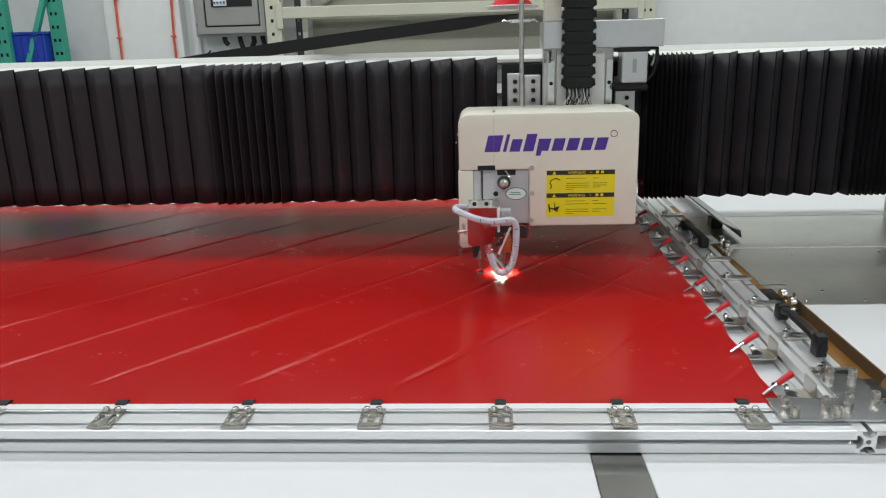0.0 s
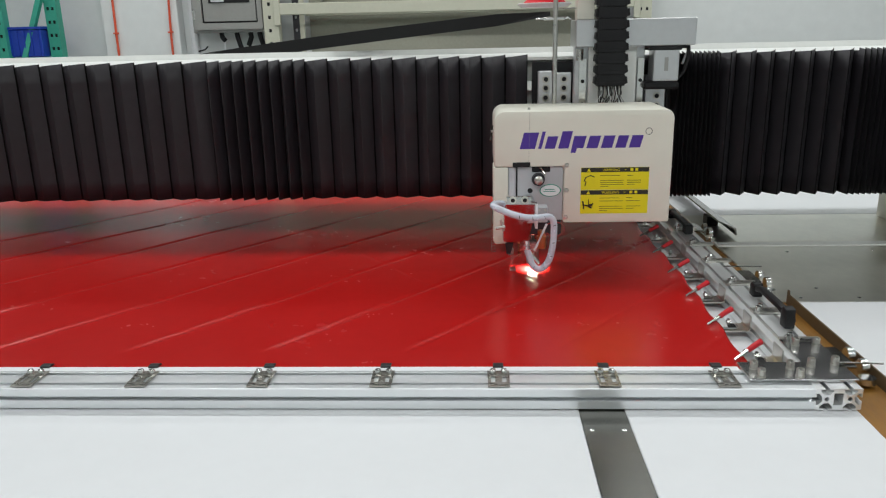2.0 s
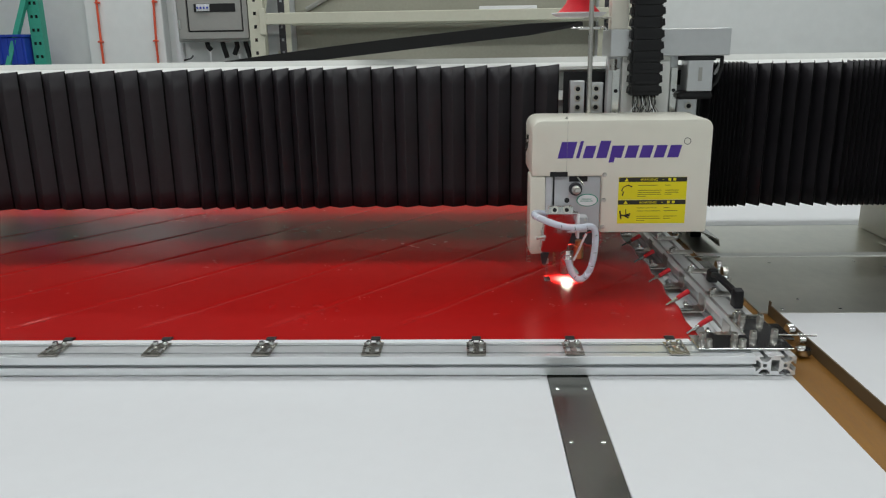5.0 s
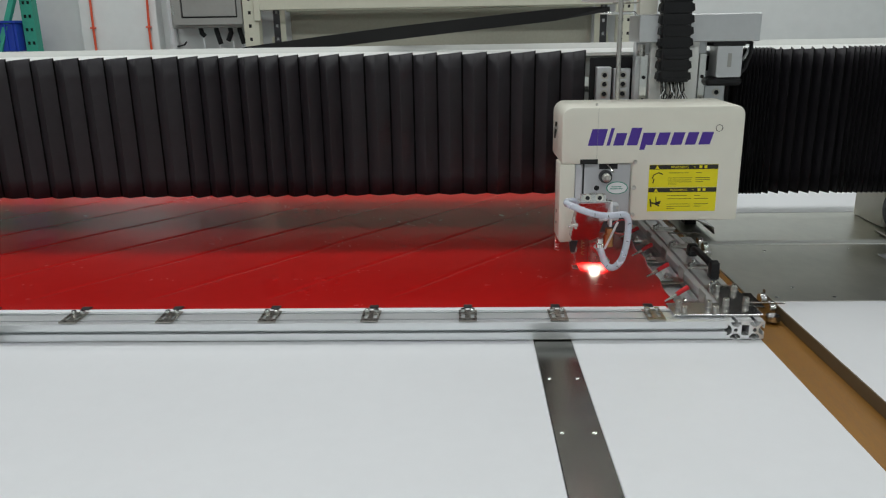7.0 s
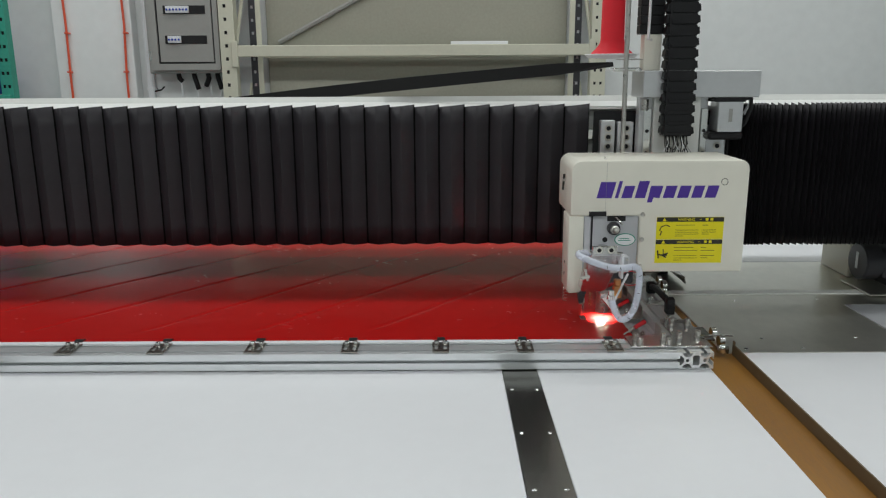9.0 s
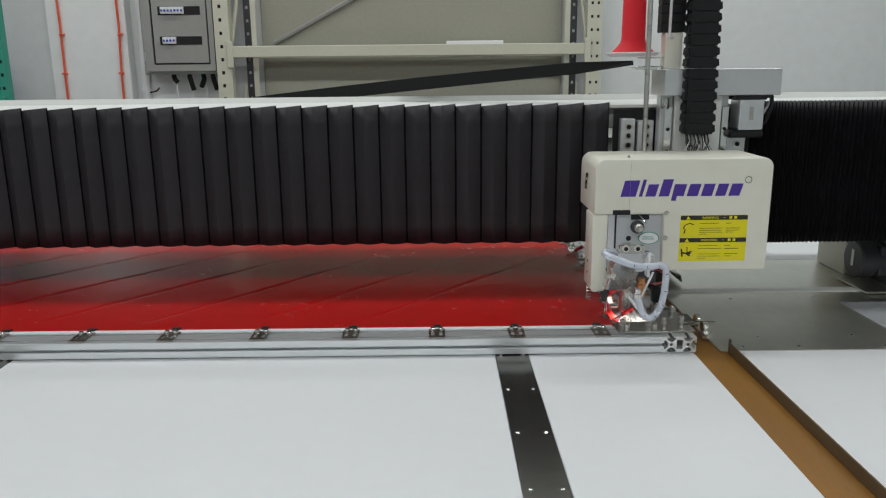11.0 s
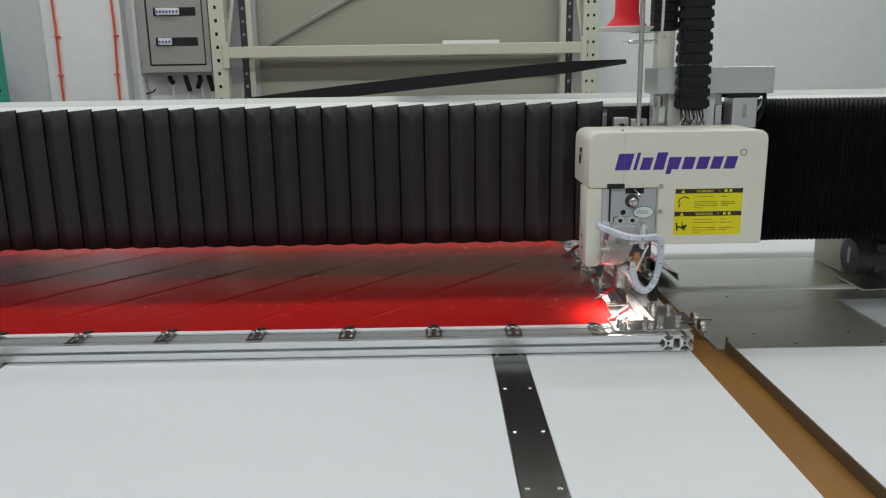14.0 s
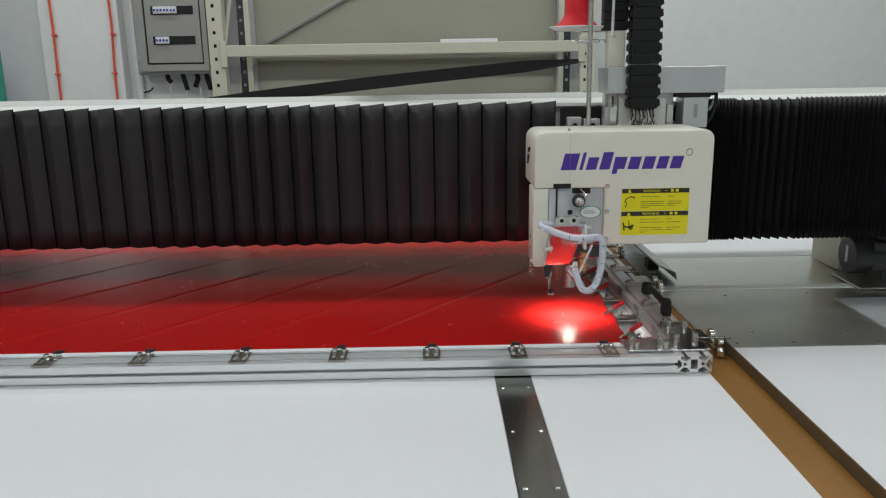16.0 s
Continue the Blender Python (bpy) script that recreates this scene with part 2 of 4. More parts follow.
def electric_box():
    t = thing("electrical_cabinet", (-1.77, 3.45, 1.52), "grey metal electrical cabinet with breakers on the wall", "cabinet")
    x0, x1, y0, y1, z0, z1 = -1.985, -1.548, 3.42, 3.598, 1.533, 2.25
    part("body", box(x0 - 0.02, x1 + 0.02, y0 + 0.02, y1, z0 - 0.02, z1 + 0.02, 0.006), M_BOX, t)
    part("door_rim", prism(round_rect(x0, x1, z0, z1, 0.01), y0, y0 + 0.019, holes=[round_rect(x0 + 0.05, x1 - 0.03, z0 + 0.04, z1 - 0.04, 0.006)[::-1]]), M_BOX, t, "grey door rim")
    # near-black ring for the shaded gap between rim and panel
    part("gap_shade", prism(round_rect(x0 + 0.0505, x1 - 0.0305, z0 + 0.0405, z1 - 0.0405, 0.006), y0 + 0.014, y0 + 0.0185, holes=[round_rect(x0 + 0.0595, x1 - 0.0395, z0 + 0.0495, z1 - 0.0495, 0.004)[::-1]]), M_DARK, t, "dark ring painted as the shaded gap round the panel")
    part("panel", box(x0 + 0.06, x1 - 0.04, y0 + 0.006, y0 + 0.016, z0 + 0.05, z1 - 0.05, 0.002), M_BOX, t, "grey inner panel")
    for zc in (1.72, 1.90, 2.08):
        part("breaker_slot", box(x0 + 0.1, x1 - 0.075, y0 + 0.002, y0 + 0.008, zc - 0.025, zc + 0.025, 0.001), M_DARK, t, "dark slot for breakers")
        br = part("breaker", box(x0 + 0.12, x0 + 0.14, y0 - 0.014, y0 + 0.004, zc - 0.02, zc + 0.022, 0.002), M_WHITE, t, "white circuit breaker", at=(x0 + 0.12, y0, zc))
        n = 4 if zc < 1.8 else 7
        for i in range(1, n):
            again(br, (x0 + 0.12 + 0.0205 * i, y0, zc))
        sw = part("switch", box(x0 + 0.125, x0 + 0.135, y0 - 0.022, y0 - 0.0142, zc - 0.006, zc + 0.006, 0.001), M_BLUE, t, "dark blue toggle", at=(x0 + 0.125, y0 - 0.02, zc))
        for i in range(1, n):
            again(sw, (x0 + 0.125 + 0.0205 * i, y0 - 0.02, zc))
    part("hinge", box(x0 - 0.008, x0 + 0.008, y0 - 0.006, y0 + 0.006, z0 + 0.06, z0 + 0.12, 0.002), M_CHROME, t)
    for i, (dx, dz) in enumerate(((0.14, 0.05), (0.24, 0.1), (0.33, 0.08), (0.39, 0.1))):
        part("cable", tube([(x0 + dx, 3.5, z0 - 0.02), (x0 + dx + 0.005, 3.5, z0 - 0.05), (x0 + dx + (0.02 if i != 2 else -0.02), 3.51, z0 - 0.02 - dz)], 0.016, seg=8), M_BLACK, t, "black cable gland and cable", smooth=True)
        part("wire", tube([(x0 + dx + 0.01, 3.51, z0 - 0.02 - dz), (x0 + dx + 0.02, 3.54, 1.0)], 0.006, seg=6), M_WHITE, t, "thin white wire")
    p = thing("conduit_pipe", (-2.03, 3.57, 1.0), "white plastic conduit pipe on the wall", "pipe")
    part("pipe", tube([(-2.05, 3.57, 1.0), (-2.05, 3.57, 2.0), (-2.06, 3.57, 3.4)], 0.024, seg=10), M_WHITE, p, smooth=True)
    part("collar", lathe([(0.03, 0), (0.03, 0.02)], (-2.05, 3.57, 1.41)), M_WHITE, p, smooth=True)
    part("bracket", tube([(-2.02, 3.54, 1.40), (-1.97, 3.52, 1.41), (-1.95, 3.52, 1.43)], 0.005, seg=6), M_BLACK, p)


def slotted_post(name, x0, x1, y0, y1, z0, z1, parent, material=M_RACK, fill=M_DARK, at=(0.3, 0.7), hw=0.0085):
    """An upright of folded sheet with rows of square holes in its face."""
    w = x1 - x0
    cols = [x0 + k * w for k in at]
    hh, step = hw * 1.15, 0.08
    b = bmesh.new()
    left = x0
    for c in cols:
        box(left, c - hw, y0, y0 + 0.003, z0, z1, bm=b)
        left = c + hw
    box(left, x1, y0, y0 + 0.003, z0, z1, bm=b)
    z = z0
    while z < z1 - 0.01:
        for c in cols:
            box(c - hw, c + hw, y0, y0 + 0.003, z + hh, min(z1, z + step - hh), bm=b)
        z += step
    box(x0, x0 + 0.003, y0 + 0.003, y1, z0, z1, bm=b)
    box(x1 - 0.003, x1, y0 + 0.003, y1, z0, z1, bm=b)
    post = part(name, b, material, parent)
    # sheet behind the holes; in M_DARK it paints in the shade inside the post
    part("hole_backing", box(x0 + 0.004, x1 - 0.004, y0 + 0.012, y0 + 0.014, z0 + 0.001, z1, bm=None), fill, parent)
    return post


def pallet_rack():
    t = thing("storage_rack", (-0.3, 3.3, 0), "beige steel storage rack with perforated uprights", "rack")
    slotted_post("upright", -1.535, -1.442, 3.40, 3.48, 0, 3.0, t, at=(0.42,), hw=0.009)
    # rear uprights are near-black with a white sheet behind the holes
    slotted_post("upright", -1.372, -1.330, 3.50, 3.56, 0, 3.0, t, M_MOTOR, M_WHITE, at=(0.5,), hw=0.008)
    part("rear_flange", box(-1.329, -1.296, 3.50, 3.503, 0, 3.0), M_RACK, t)
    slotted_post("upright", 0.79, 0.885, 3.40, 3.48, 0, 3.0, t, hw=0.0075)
    slotted_post("upright", 0.700, 0.742, 3.50, 3.56, 0, 3.0, t, M_MOTOR, M_WHITE, at=(0.5,), hw=0.008)
    part("rear_flange", box(0.665, 0.699, 3.50, 3.503, 0, 3.0), M_RACK, t)
    part("beam", box(-1.44, 0.79, 3.39, 3.44, 1.612, 1.682, 0.004), M_RACK, t)
    part("beam_connector", box(-1.465, -1.425, 3.385, 3.399, 1.55, 1.71, 0.003), M_RACK, t)
    part("beam_connector", box(0.775, 0.815, 3.385, 3.399, 1.55, 1.71, 0.003), M_RACK, t)
    part("rear_beam", box(-1.29, 0.66, 3.51, 3.55, 1.605, 1.66, 0.003), M_RACK, t)
    part("beam", box(-1.44, 0.79, 3.39, 3.44, 0.5, 0.58, 0.004), M_RACK, t)
    part("shelf_board", box(-0.09, 0.27, 3.442, 3.509, 1.665, 1.703, 0.002), M_WHITE, t, "white board lying on the beam")
    for zz in (0.3, 1.0, 1.7, 2.4):
        part("frame_brace", tube([(-1.45, 3.47, zz), (-1.38, 3.52, zz + 0.45)], 0.012, seg=6), M_RACK, t)
        part("frame_brace", tube([(0.80, 3.47, zz), (0.74, 3.52, zz + 0.45)], 0.012, seg=6), M_RACK, t)
    part("diagonal_brace", tube([(-1.20, 3.57, 1.705), (-0.47, 3.57, 2.085)], 0.016, seg=6), M_BOX, t, "dull grey diagonal brace")
    part("panel", box(-1.28, 0.66, 3.585, 3.597, 1.0, 2.4, 0.002), mat("grey_board", (0.34, 0.335, 0.27), 0.6, vary=0.1, scale=1.5), t, "grey back board")


def green_rack():
    t = thing("storage_rack", (-3.1, 3.2, 0), "green painted steel rack holding a blue crate", "rack")
    slotted_post("upright", -3.19, -3.10, 3.2, 3.26, 0, 3.0, t, M_GREEN)
    slotted_post("upright", -2.885, -2.81, 3.3, 3.36, 0, 3.0, t, M_GREEN)
    part("beam", box(-3.9, -2.82, 3.2605, 3.299, 1.33, 1.39, 0.003), M_GREEN, t)
    part("brace", tube([(-3.03, 3.24, 1.36), (-2.86, 3.28, 1.82)], 0.022, seg=4), M_GREEN, t)
    c = thing("crate", (-3.0, 3.3, 1.392), "blue plastic storage crate on the green rack", "crate")
    b = box(-3.12, -2.90, 3.24, 3.46, 1.392, 1.56, 0.006)
    part("body", b, M_BLUE, c)
    part("rim", prism(round_rect(-3.13, -2.89, 3.23, 3.47, 0.01), 1.561, 1.575, axis="z", holes=[round_rect(-3.11, -2.91, 3.25, 3.45, 0.01)[::-1]]), M_BLUE, c)
    rib = part("rib", box(-3.10, -3.092, 3.232, 3.2395, 1.40, 1.555), M_BLUE, c, at=(-3.1, 3.235, 1.40))
    for i in range(1, 5):
        again(rib, (-3.1 + 0.045 * i, 3.235, 1.40))


# ---- the table ----
def work_table():
    t = thing("work_table", (-0.5, 0.5, 0), "long white laminate work table with inlaid steel strips", "table")
    z0 = TOP - 0.03
    xs = (-3.6, -1.262, -1.182, -0.013, 0.067, 0.470)
    for a, b in ((xs[0], xs[1]), (xs[2], xs[3]), (xs[4], xs[5])):
        part("panel", box(a + 0.0008, b - 0.0008, -0.95, 1.75, z0, TOP, 0.001), M_LAM, t, "white laminate panel")
    part("side_panel", prism([(0.5560, -0.95), (2.4, -0.95), (2.4, 0.213), (0.5575, 0.213)], z0, TOP, axis="z"), M_LAM, t, "white laminate panel")
    part("back_panel", box(0.536, 2.4, 1.105, 2.2, z0, TOP + 0.002, 0.001), M_LAM, t, "white laminate panel")
    # steel strips with two rows of rivets
    for a, b in ((xs[1], xs[2]), (xs[3], xs[4])):
        s = part("steel_strip", box(a, b, -0.95, 1.75, z0, TOP + 0.001, 0.0006), M_STEEL, t, "brushed steel strip")
        rv = part("rivet", lathe([(0.0048, 0), (0.0046, 0.0008), (0.003, 0.0016), (0.0015, 0.0018)], (a + 0.013, 0.0, TOP + 0.001), seg=10), M_CHROME, s, smooth=True, at=(a + 0.013, 0, TOP))
        for i in range(-2, 5):
            for x in (a + 0.013, a + 0.0665):
                if (i, x) != (0, a + 0.013):
                    again(rv, (x, -0.2019 * i, TOP))
    # brown guide channel with its lip
    part("guide_channel", prism([(0.4705, -0.95), (0.5550, -0.95), (0.5565, 0.2138), (0.5352, 0.2138), (0.5352, 1.3), (0.4705, 1.3)], z0, TOP - 0.002, axis="z"), M_BROWN, t, "rust-brown timber guide channel")
    part("lip", prism([(0.5510, -0.95), (0.5540, -0.95), (0.5555, 0.208), (0.5525, 0.208)], TOP - 0.0015, TOP + 0.025, axis="z"), M_LIP, t, "brown lip along the channel, darkened as in shade")
    part("lip_tip", prism([(0.5525, 0.198), (0.5554, 0.198), (0.5554, 0.2078), (0.5525, 0.2078)], TOP + 0.0255, TOP + 0.034, axis="z"), M_LIP, t)
    # steel sheets
    part("steel_sheet", box(0.536, 2.4, 0.2145, 0.70, z0, TOP + 0.0012, 0.0006), M_STEEL_D, t, "dull grey steel sheet")
    part("steel_sheet", box(0.536, 2.4, 0.742, 1.103, z0, TOP + 0.0012, 0.0006), M_STEEL_D, t, "dull grey steel sheet")
    part("cover_strip", box(0.536, 2.4, 0.701, 0.741, z0, TOP + 0.004, 0.0015), M_BEAM, t, "white enamelled cover strip")
    part("patch_plate", box(1.022, 1.9, 0.2, 0.588, TOP + 0.0016, TOP + 0.004, 0.0006), M_GREYPL, t, "pale grey patch plate")
    sc = part("screw", lathe([(0.005, 0), (0.0045, 0.001), (0.002, 0.0016)], (0.667, 0.312, TOP + 0.0014), seg=10), M_CHROME, t, smooth=True, at=(0.667, 0.312, TOP))
    for p in ((0.911, 0.318), (0.74, 0.24), (0.60, 0.24), (0.95, 0.236), (1.14, 0.45), (0.72, 0.64), (0.97, 0.65)):
        again(sc, (p[0], p[1], TOP + (0.003 if p[0] > 1.02 else 0)))
    leg = part("leg", box(-0.04, 0.04, -0.04, 0.04, 0, z0, 0.004), M_BEAM, t, at=(0, 0, 0))
    leg.location = Vector((-3.4, -0.8, 0)) - ORG[t]
    for p in ((-1.2, -0.8), (0.6, -0.8), (2.2, -0.8), (-3.4, 1.6), (-1.2, 1.6), (0.6, 1.6), (2.2, 1.6)):
        again(leg, (p[0], p[1], 0))


def guide_angle():
    t = thing("guide_rail", (0.58, 1.0, TOP), "galvanised steel angle guide fixed on the table", "guide rail")
    part("angle", prism([(0.560, 0.905), (0.563, 0.909), (0.618, 0.884), (0.622, 0.862), (0.618, 0.862), (0.614, 0.882)], 0.79, 1.7), M_STEEL, t)
    part("support", box(0.575, 0.612, 0.95, 1.0, TOP, 0.883, 0.002), M_BLACK, t)
    part("support", box(0.575, 0.612, 1.5, 1.55, TOP, 0.883, 0.002), M_BLACK, t)


# ---- the clamping frame, moving to and fro ----
def slot_profile(w, h):
    """Outline of an extruded T-slot bar, w by h, one slot a side for each 40 mm."""
    s, d, k, e, c0 = 0.0041, 0.0022, 0.0110, 0.0060, 0.0045
    pts = []

    def side(p, q, n):
        p, q = Vector(p), Vector(q)
        al = (q - p).normalized()
        inn = Vector((-al.y, al.x))
        ln = (q - p).length
        pts.append(tuple(p + al * 0.0012))
        for i in range(n):
            c = p + al * (ln * (i + 0.5) / n)
            for a, b in ((-s, 0), (-s, d), (-k, d), (-k, e), (-c0, 0.0122), (c0, 0.0122), (k, e), (k, d), (s, d), (s, 0)):
                pts.append(tuple(c + al * a + inn * b))
        pts.append(tuple(q - al * 0.0012))
    side((0, 0), (w, 0), round(w / 0.04))
    side((w, 0), (w, h), round(h / 0.04))
    side((w, h), (0, h), round(w / 0.04))
    side((0, h), (0, 0), round(h / 0.04))
    return pts


def bar(w, h, u0, v0, lo, hi, axis):
    holes = []
    for i in range(round(w / 0.04)):
        holes.append(disc(u0 + 0.02 + 0.04 * i, v0 + h / 2, 0.0042, 10)[::-1])
    for i in range(round(w / 0.04) - 1):
        c = u0 + 0.04 * (i + 1)
        holes.append([(c - 0.0078, v0 + 0.0085), (c - 0.0078, v0 + h - 0.0085), (c + 0.0078, v0 + h - 0.0085), (c + 0.0078, v0 + 0.0085)])
    return prism([(u0 + a, v0 + b) for a, b in slot_profile(w, h)], lo, hi, axis=axis, holes=holes)


CLIPS = (0.247, 0.041, -0.154, -0.365, -0.587, -0.810, -1.022, -1.235, -1.447, -1.66, -1.87)


def front_clip(t):
    """A slotted spring plate with two screws and a black jaw; made at x = 0."""
    plate = part("clip_plate", prism([(-0.019, 0.002), (0.019, 0.002), (0.020, 0.066), (-0.020, 0.066)], RT + 0.002, RT + 0.0042, axis="z",
                 holes=[[(a - 0.004, 0.018), (a - 0.004, 0.044), (a + 0.004, 0.044), (a + 0.004, 0.018)] for a in (-0.010, 0.010)]), M_PLATE, t, "slotted grey steel clip plate", at=(0, 0, RT))
    scr = part("clip_screw", lathe([(0.0058, 0), (0.0058, 0.006), (0.0048, 0.0075), (0.002, 0.008)], (-0.010, 0.055, RT + 0.0043), seg=12), M_CHROME, t, smooth=True, at=(-0.010, 0.055, RT))
    jaw = part("clip_jaw", prism([(0.082, RT + 0.0018), (0.096, RT + 0.0018), (0.102, RT), (0.100, RT + 0.004), (0.093, RT + 0.006), (0.084, RT + 0.0045)], -0.009, 0.010, axis="x"), M_BLACK, t, "black jaw holding the sheet", at=(0, 0.08, RT))
    first = True
    for x in CLIPS:
        if first:
            plate.location.x += x
            jaw.location.x += x
            scr.location.x += x
            again(scr, (x + 0.010, 0.055, RT))
            first = False
        else:
            again(plate, (x, 0, RT))
            again(jaw, (x, 0.08, RT))
            again(scr, (x - 0.010, 0.055, RT))
            again(scr, (x + 0.010, 0.055, RT))


def side_clamp(t, y):
    """An angle bracket and a spring clamp with a red grip, reaching over the sheet's edge."""
    made = []
    b = prism([(0.336, 0.866), (0.386, 0.866), (0.3912, 0.871), (0.3912, 0.9005), (0.3885, 0.9005), (0.3885, 0.872), (0.3845, 0.8685), (0.336, 0.8685)], y + 0.024, y + 0.070)
    made.append(part("bracket", b, M_NICKEL, t, "bent nickel-plated bracket", at=(0.33, y, 0.868)))
    b = box(0.312, 0.366, y + 0.030, y + 0.056, 0.8697, 0.8735, 0.0015)
    prism([(0.318, 0.8735), (0.346, 0.8735), (0.336, 0.896), (0.324, 0.893)], y + 0.034, y + 0.0365, bm=b)
    prism([(0.318, 0.8735), (0.346, 0.8735), (0.336, 0.896), (0.324, 0.893)], y + 0.046, y + 0.0485, bm=b)
    made.append(part("clamp_base", b, M_CHROME, t, "zinc-plated clamp base", at=(0.31, y, 0.872)))
    b = tube([(0.2915, y + 0.001, 0.8925), (0.304, y + 0.010, 0.8965), (0.328, y + 0.026, 0.904)], 0.0026, seg=8)
    tube([(0.300, y + 0.009, 0.8925), (0.330, y + 0.036, 0.8965)], 0.0022, b, 8)
    made.append(part("clamp_arm", b, M_CHROME, t, "bright steel clamp arm", smooth=True, at=(0.31, y, 0.89)))
    made.append(part("grip", tube([(0.324, y + 0.0235, 0.9025), (0.328, y + 0.026, 0.904), (0.338, y + 0.032, 0.908), (0.350, y + 0.039, 0.912), (0.3525, y + 0.0405, 0.9128)], 0.0050, seg=10, r2=0.0064), M_REDPL, t, "red rubber grip", smooth=True, at=(0.35, y, 0.905)))
    nut = lathe([(0.007, 0), (0.007, 0.006), (0.004, 0.0065), (0.004, 0.011)], (0.357, y + 0.066, 0.8687), seg=6)
    made.append(part("nut", nut, M_CHROME, t, at=(0.329, y + 0.038, 0.871)))
    return made


def clamping_frame():
    t = thing("clamping_frame", (0.43, 0.04, TOP), "aluminium profile clamping frame with clips on the table", "clamping frame")
    part("front_rail", bar(0.08, 0.04, 0.0, 0.853, -2.7, 0.3918, "x"), M_ALU, t)
    part("side_rail", bar(0.08, 0.04, 0.392, 0.853, 0.0, 1.83, "y"), M_ALU_Y, t)
    part("back_rail", bar(0.08, 0.04, 1.745, 0.853, -2.7, 0.3918, "x"), M_ALU, t)
    part("corner_plate", prism([(0.288, 0.024), (0.4765, 0.024), (0.4765, 0.205), (0.405, 0.205), (0.405, 0.0985), (0.288, 0.0985)], RT + 0.001, RT + 0.006, axis="z", bevel=0.0012),
         mat("plate_steel", (0.58, 0.58, 0.58), 0.2, 1.0, vary=0.03, scale=10), t, "polished steel corner plate")
    bolt = part("bolt", lathe([(0.0078, 0), (0.0078, 0.003), (0.0062, 0.0032), (0.0062, 0.006), (0.0070, 0.0062), (0.0070, 0.0145), (0.0062, 0.016), (0.004, 0.016), (0.0035, 0.012)], (0.311, 0.036, RT + 0.006), seg=14), M_NICKEL, t, "hexagon socket bolt", smooth=True, at=(0.311, 0.036, RT))
    for x, y in ((0.309, 0.070), (0.374, 0.070), (0.378, 0.036), (0.415, 0.080), (0.461, 0.088), (0.425, 0.176), (0.464, 0.176)):
        again(bolt, (x, y, RT))
    front_clip(t)
    # back clips
    bc = part("back_clip", box(-0.012, 0.012, 1.735, 1.80, RT + 0.002, RT + 0.012, 0.002), M_CHROME, t, at=(0, 1.735, RT))
    bc.location = Vector((0.1, 1.735, RT)) - ORG[t]
    for i in range(1, 11):
        again(bc, (0.1 - 0.209 * i, 1.735, RT))
    # clamps along the side
    made = side_clamp(t, 0.120)
    for i in range(1, 9):
        for m in made:
            o = ORG[m]
            again(m, (o.x + 0.0008 * i, o.y + 0.1785 * i, o.z))
    # slotted plates on the side rail
    sp = part("slotted_plate", prism([(0.408, -0.014), (0.474, -0.014), (0.482, -0.006), (0.482, 0.010), (0.474, 0.014), (0.408, 0.014)], RT + 0.001, RT + 0.006, axis="z",
              holes=[[(0.436, -0.005), (0.436, 0.005), (0.472, 0.005), (0.472, -0.005)]]), M_NICKEL, t, "slotted nickel-plated plate", at=(0.44, 0, RT))
    ps = part("plate_screw", lathe([(0.006, 0), (0.006, 0.010), (0.004, 0.0115)], (0.418, 0, RT + 0.0062), seg=12), M_CHROME, t, smooth=True, at=(0.418, 0, RT))
    ys = (0.205, 0.370, 0.560, 0.748, 0.908, 1.075, 1.245, 1.42)
    for i, y in enumerate(ys):
        if i == 0:
            sp.location.y += y
            ps.location.y += y - 0.007
            again(ps, (0.428, y + 0.007, RT))
        else:
            again(sp, (0.44, y, RT))
            again(ps, (0.418, y - 0.007, RT))
            again(ps, (0.428, y + 0.007, RT))
    part("pointer_rod", tube([(0.44, 0.674, RT + 0.010), (0.534, 0.670, RT + 0.010)], 0.0018, seg=8), M_STEEL, t, smooth=True)
    part("pointer_rod", tube([(0.465, 0.086, RT + 0.010), (0.544, 0.081, RT + 0.010)], 0.0018, seg=8), M_STEEL, t, smooth=True)
    # black carrying handle
    h = part("handle", prism([(0.268, RT + 0.001), (0.298, RT + 0.001), (0.298, RT + 0.034), (0.290, RT + 0.046), (0.270, RT + 0.043)], 0.440, 0.461, axis="x", bevel=0.003), M_BLACK, t, "black plastic carrying handle", smooth=True)
    part("handle_foot", prism([(0.462, RT + 0.001), (0.490, RT + 0.001), (0.490, RT + 0.026), (0.480, RT + 0.034), (0.462, RT + 0.034)], 0.442, 0.464, axis="x", bevel=0.003), M_BLACK, h, smooth=True)
    part("handle_grip", prism([(0.2985, RT + 0.020), (0.33, RT + 0.024), (0.43, RT + 0.024), (0.4615, RT + 0.016), (0.4615, RT + 0.031), (0.43, RT + 0.037), (0.33, RT + 0.037), (0.2985, RT + 0.034)], 0.443, 0.459, axis="x", bevel=0.004), M_BLACK, h, smooth=True)
    part("handle_recess", prism(disc(0.453, RT + 0.020, 0.0075, 16, 1.25), 0.2672, 0.2679), M_DARK, h)
    part("black_block", box(0.430, 0.456, 1.02, 1.05, RT + 0.001, RT + 0.030, 0.004), M_BLACK, t, "black plastic block")
    part("black_block", box(0.430, 0.456, 1.22, 1.25, RT + 0.001, RT + 0.030, 0.004), M_BLACK, t, "black plastic block")
    part("block_grip", prism([(1.0505, RT + 0.018), (1.2195, RT + 0.018), (1.2195, RT + 0.030), (1.0505, RT + 0.030)], 0.434, 0.452, axis="x", bevel=0.003), M_BLACK, t, "black plastic grip")
    part("binding", box(-2.65, 0.286, 0.070, 0.088, RT + 0.0004, RT + 0.0014), M_WHITE, t, "white binding strip under the sheet edge")
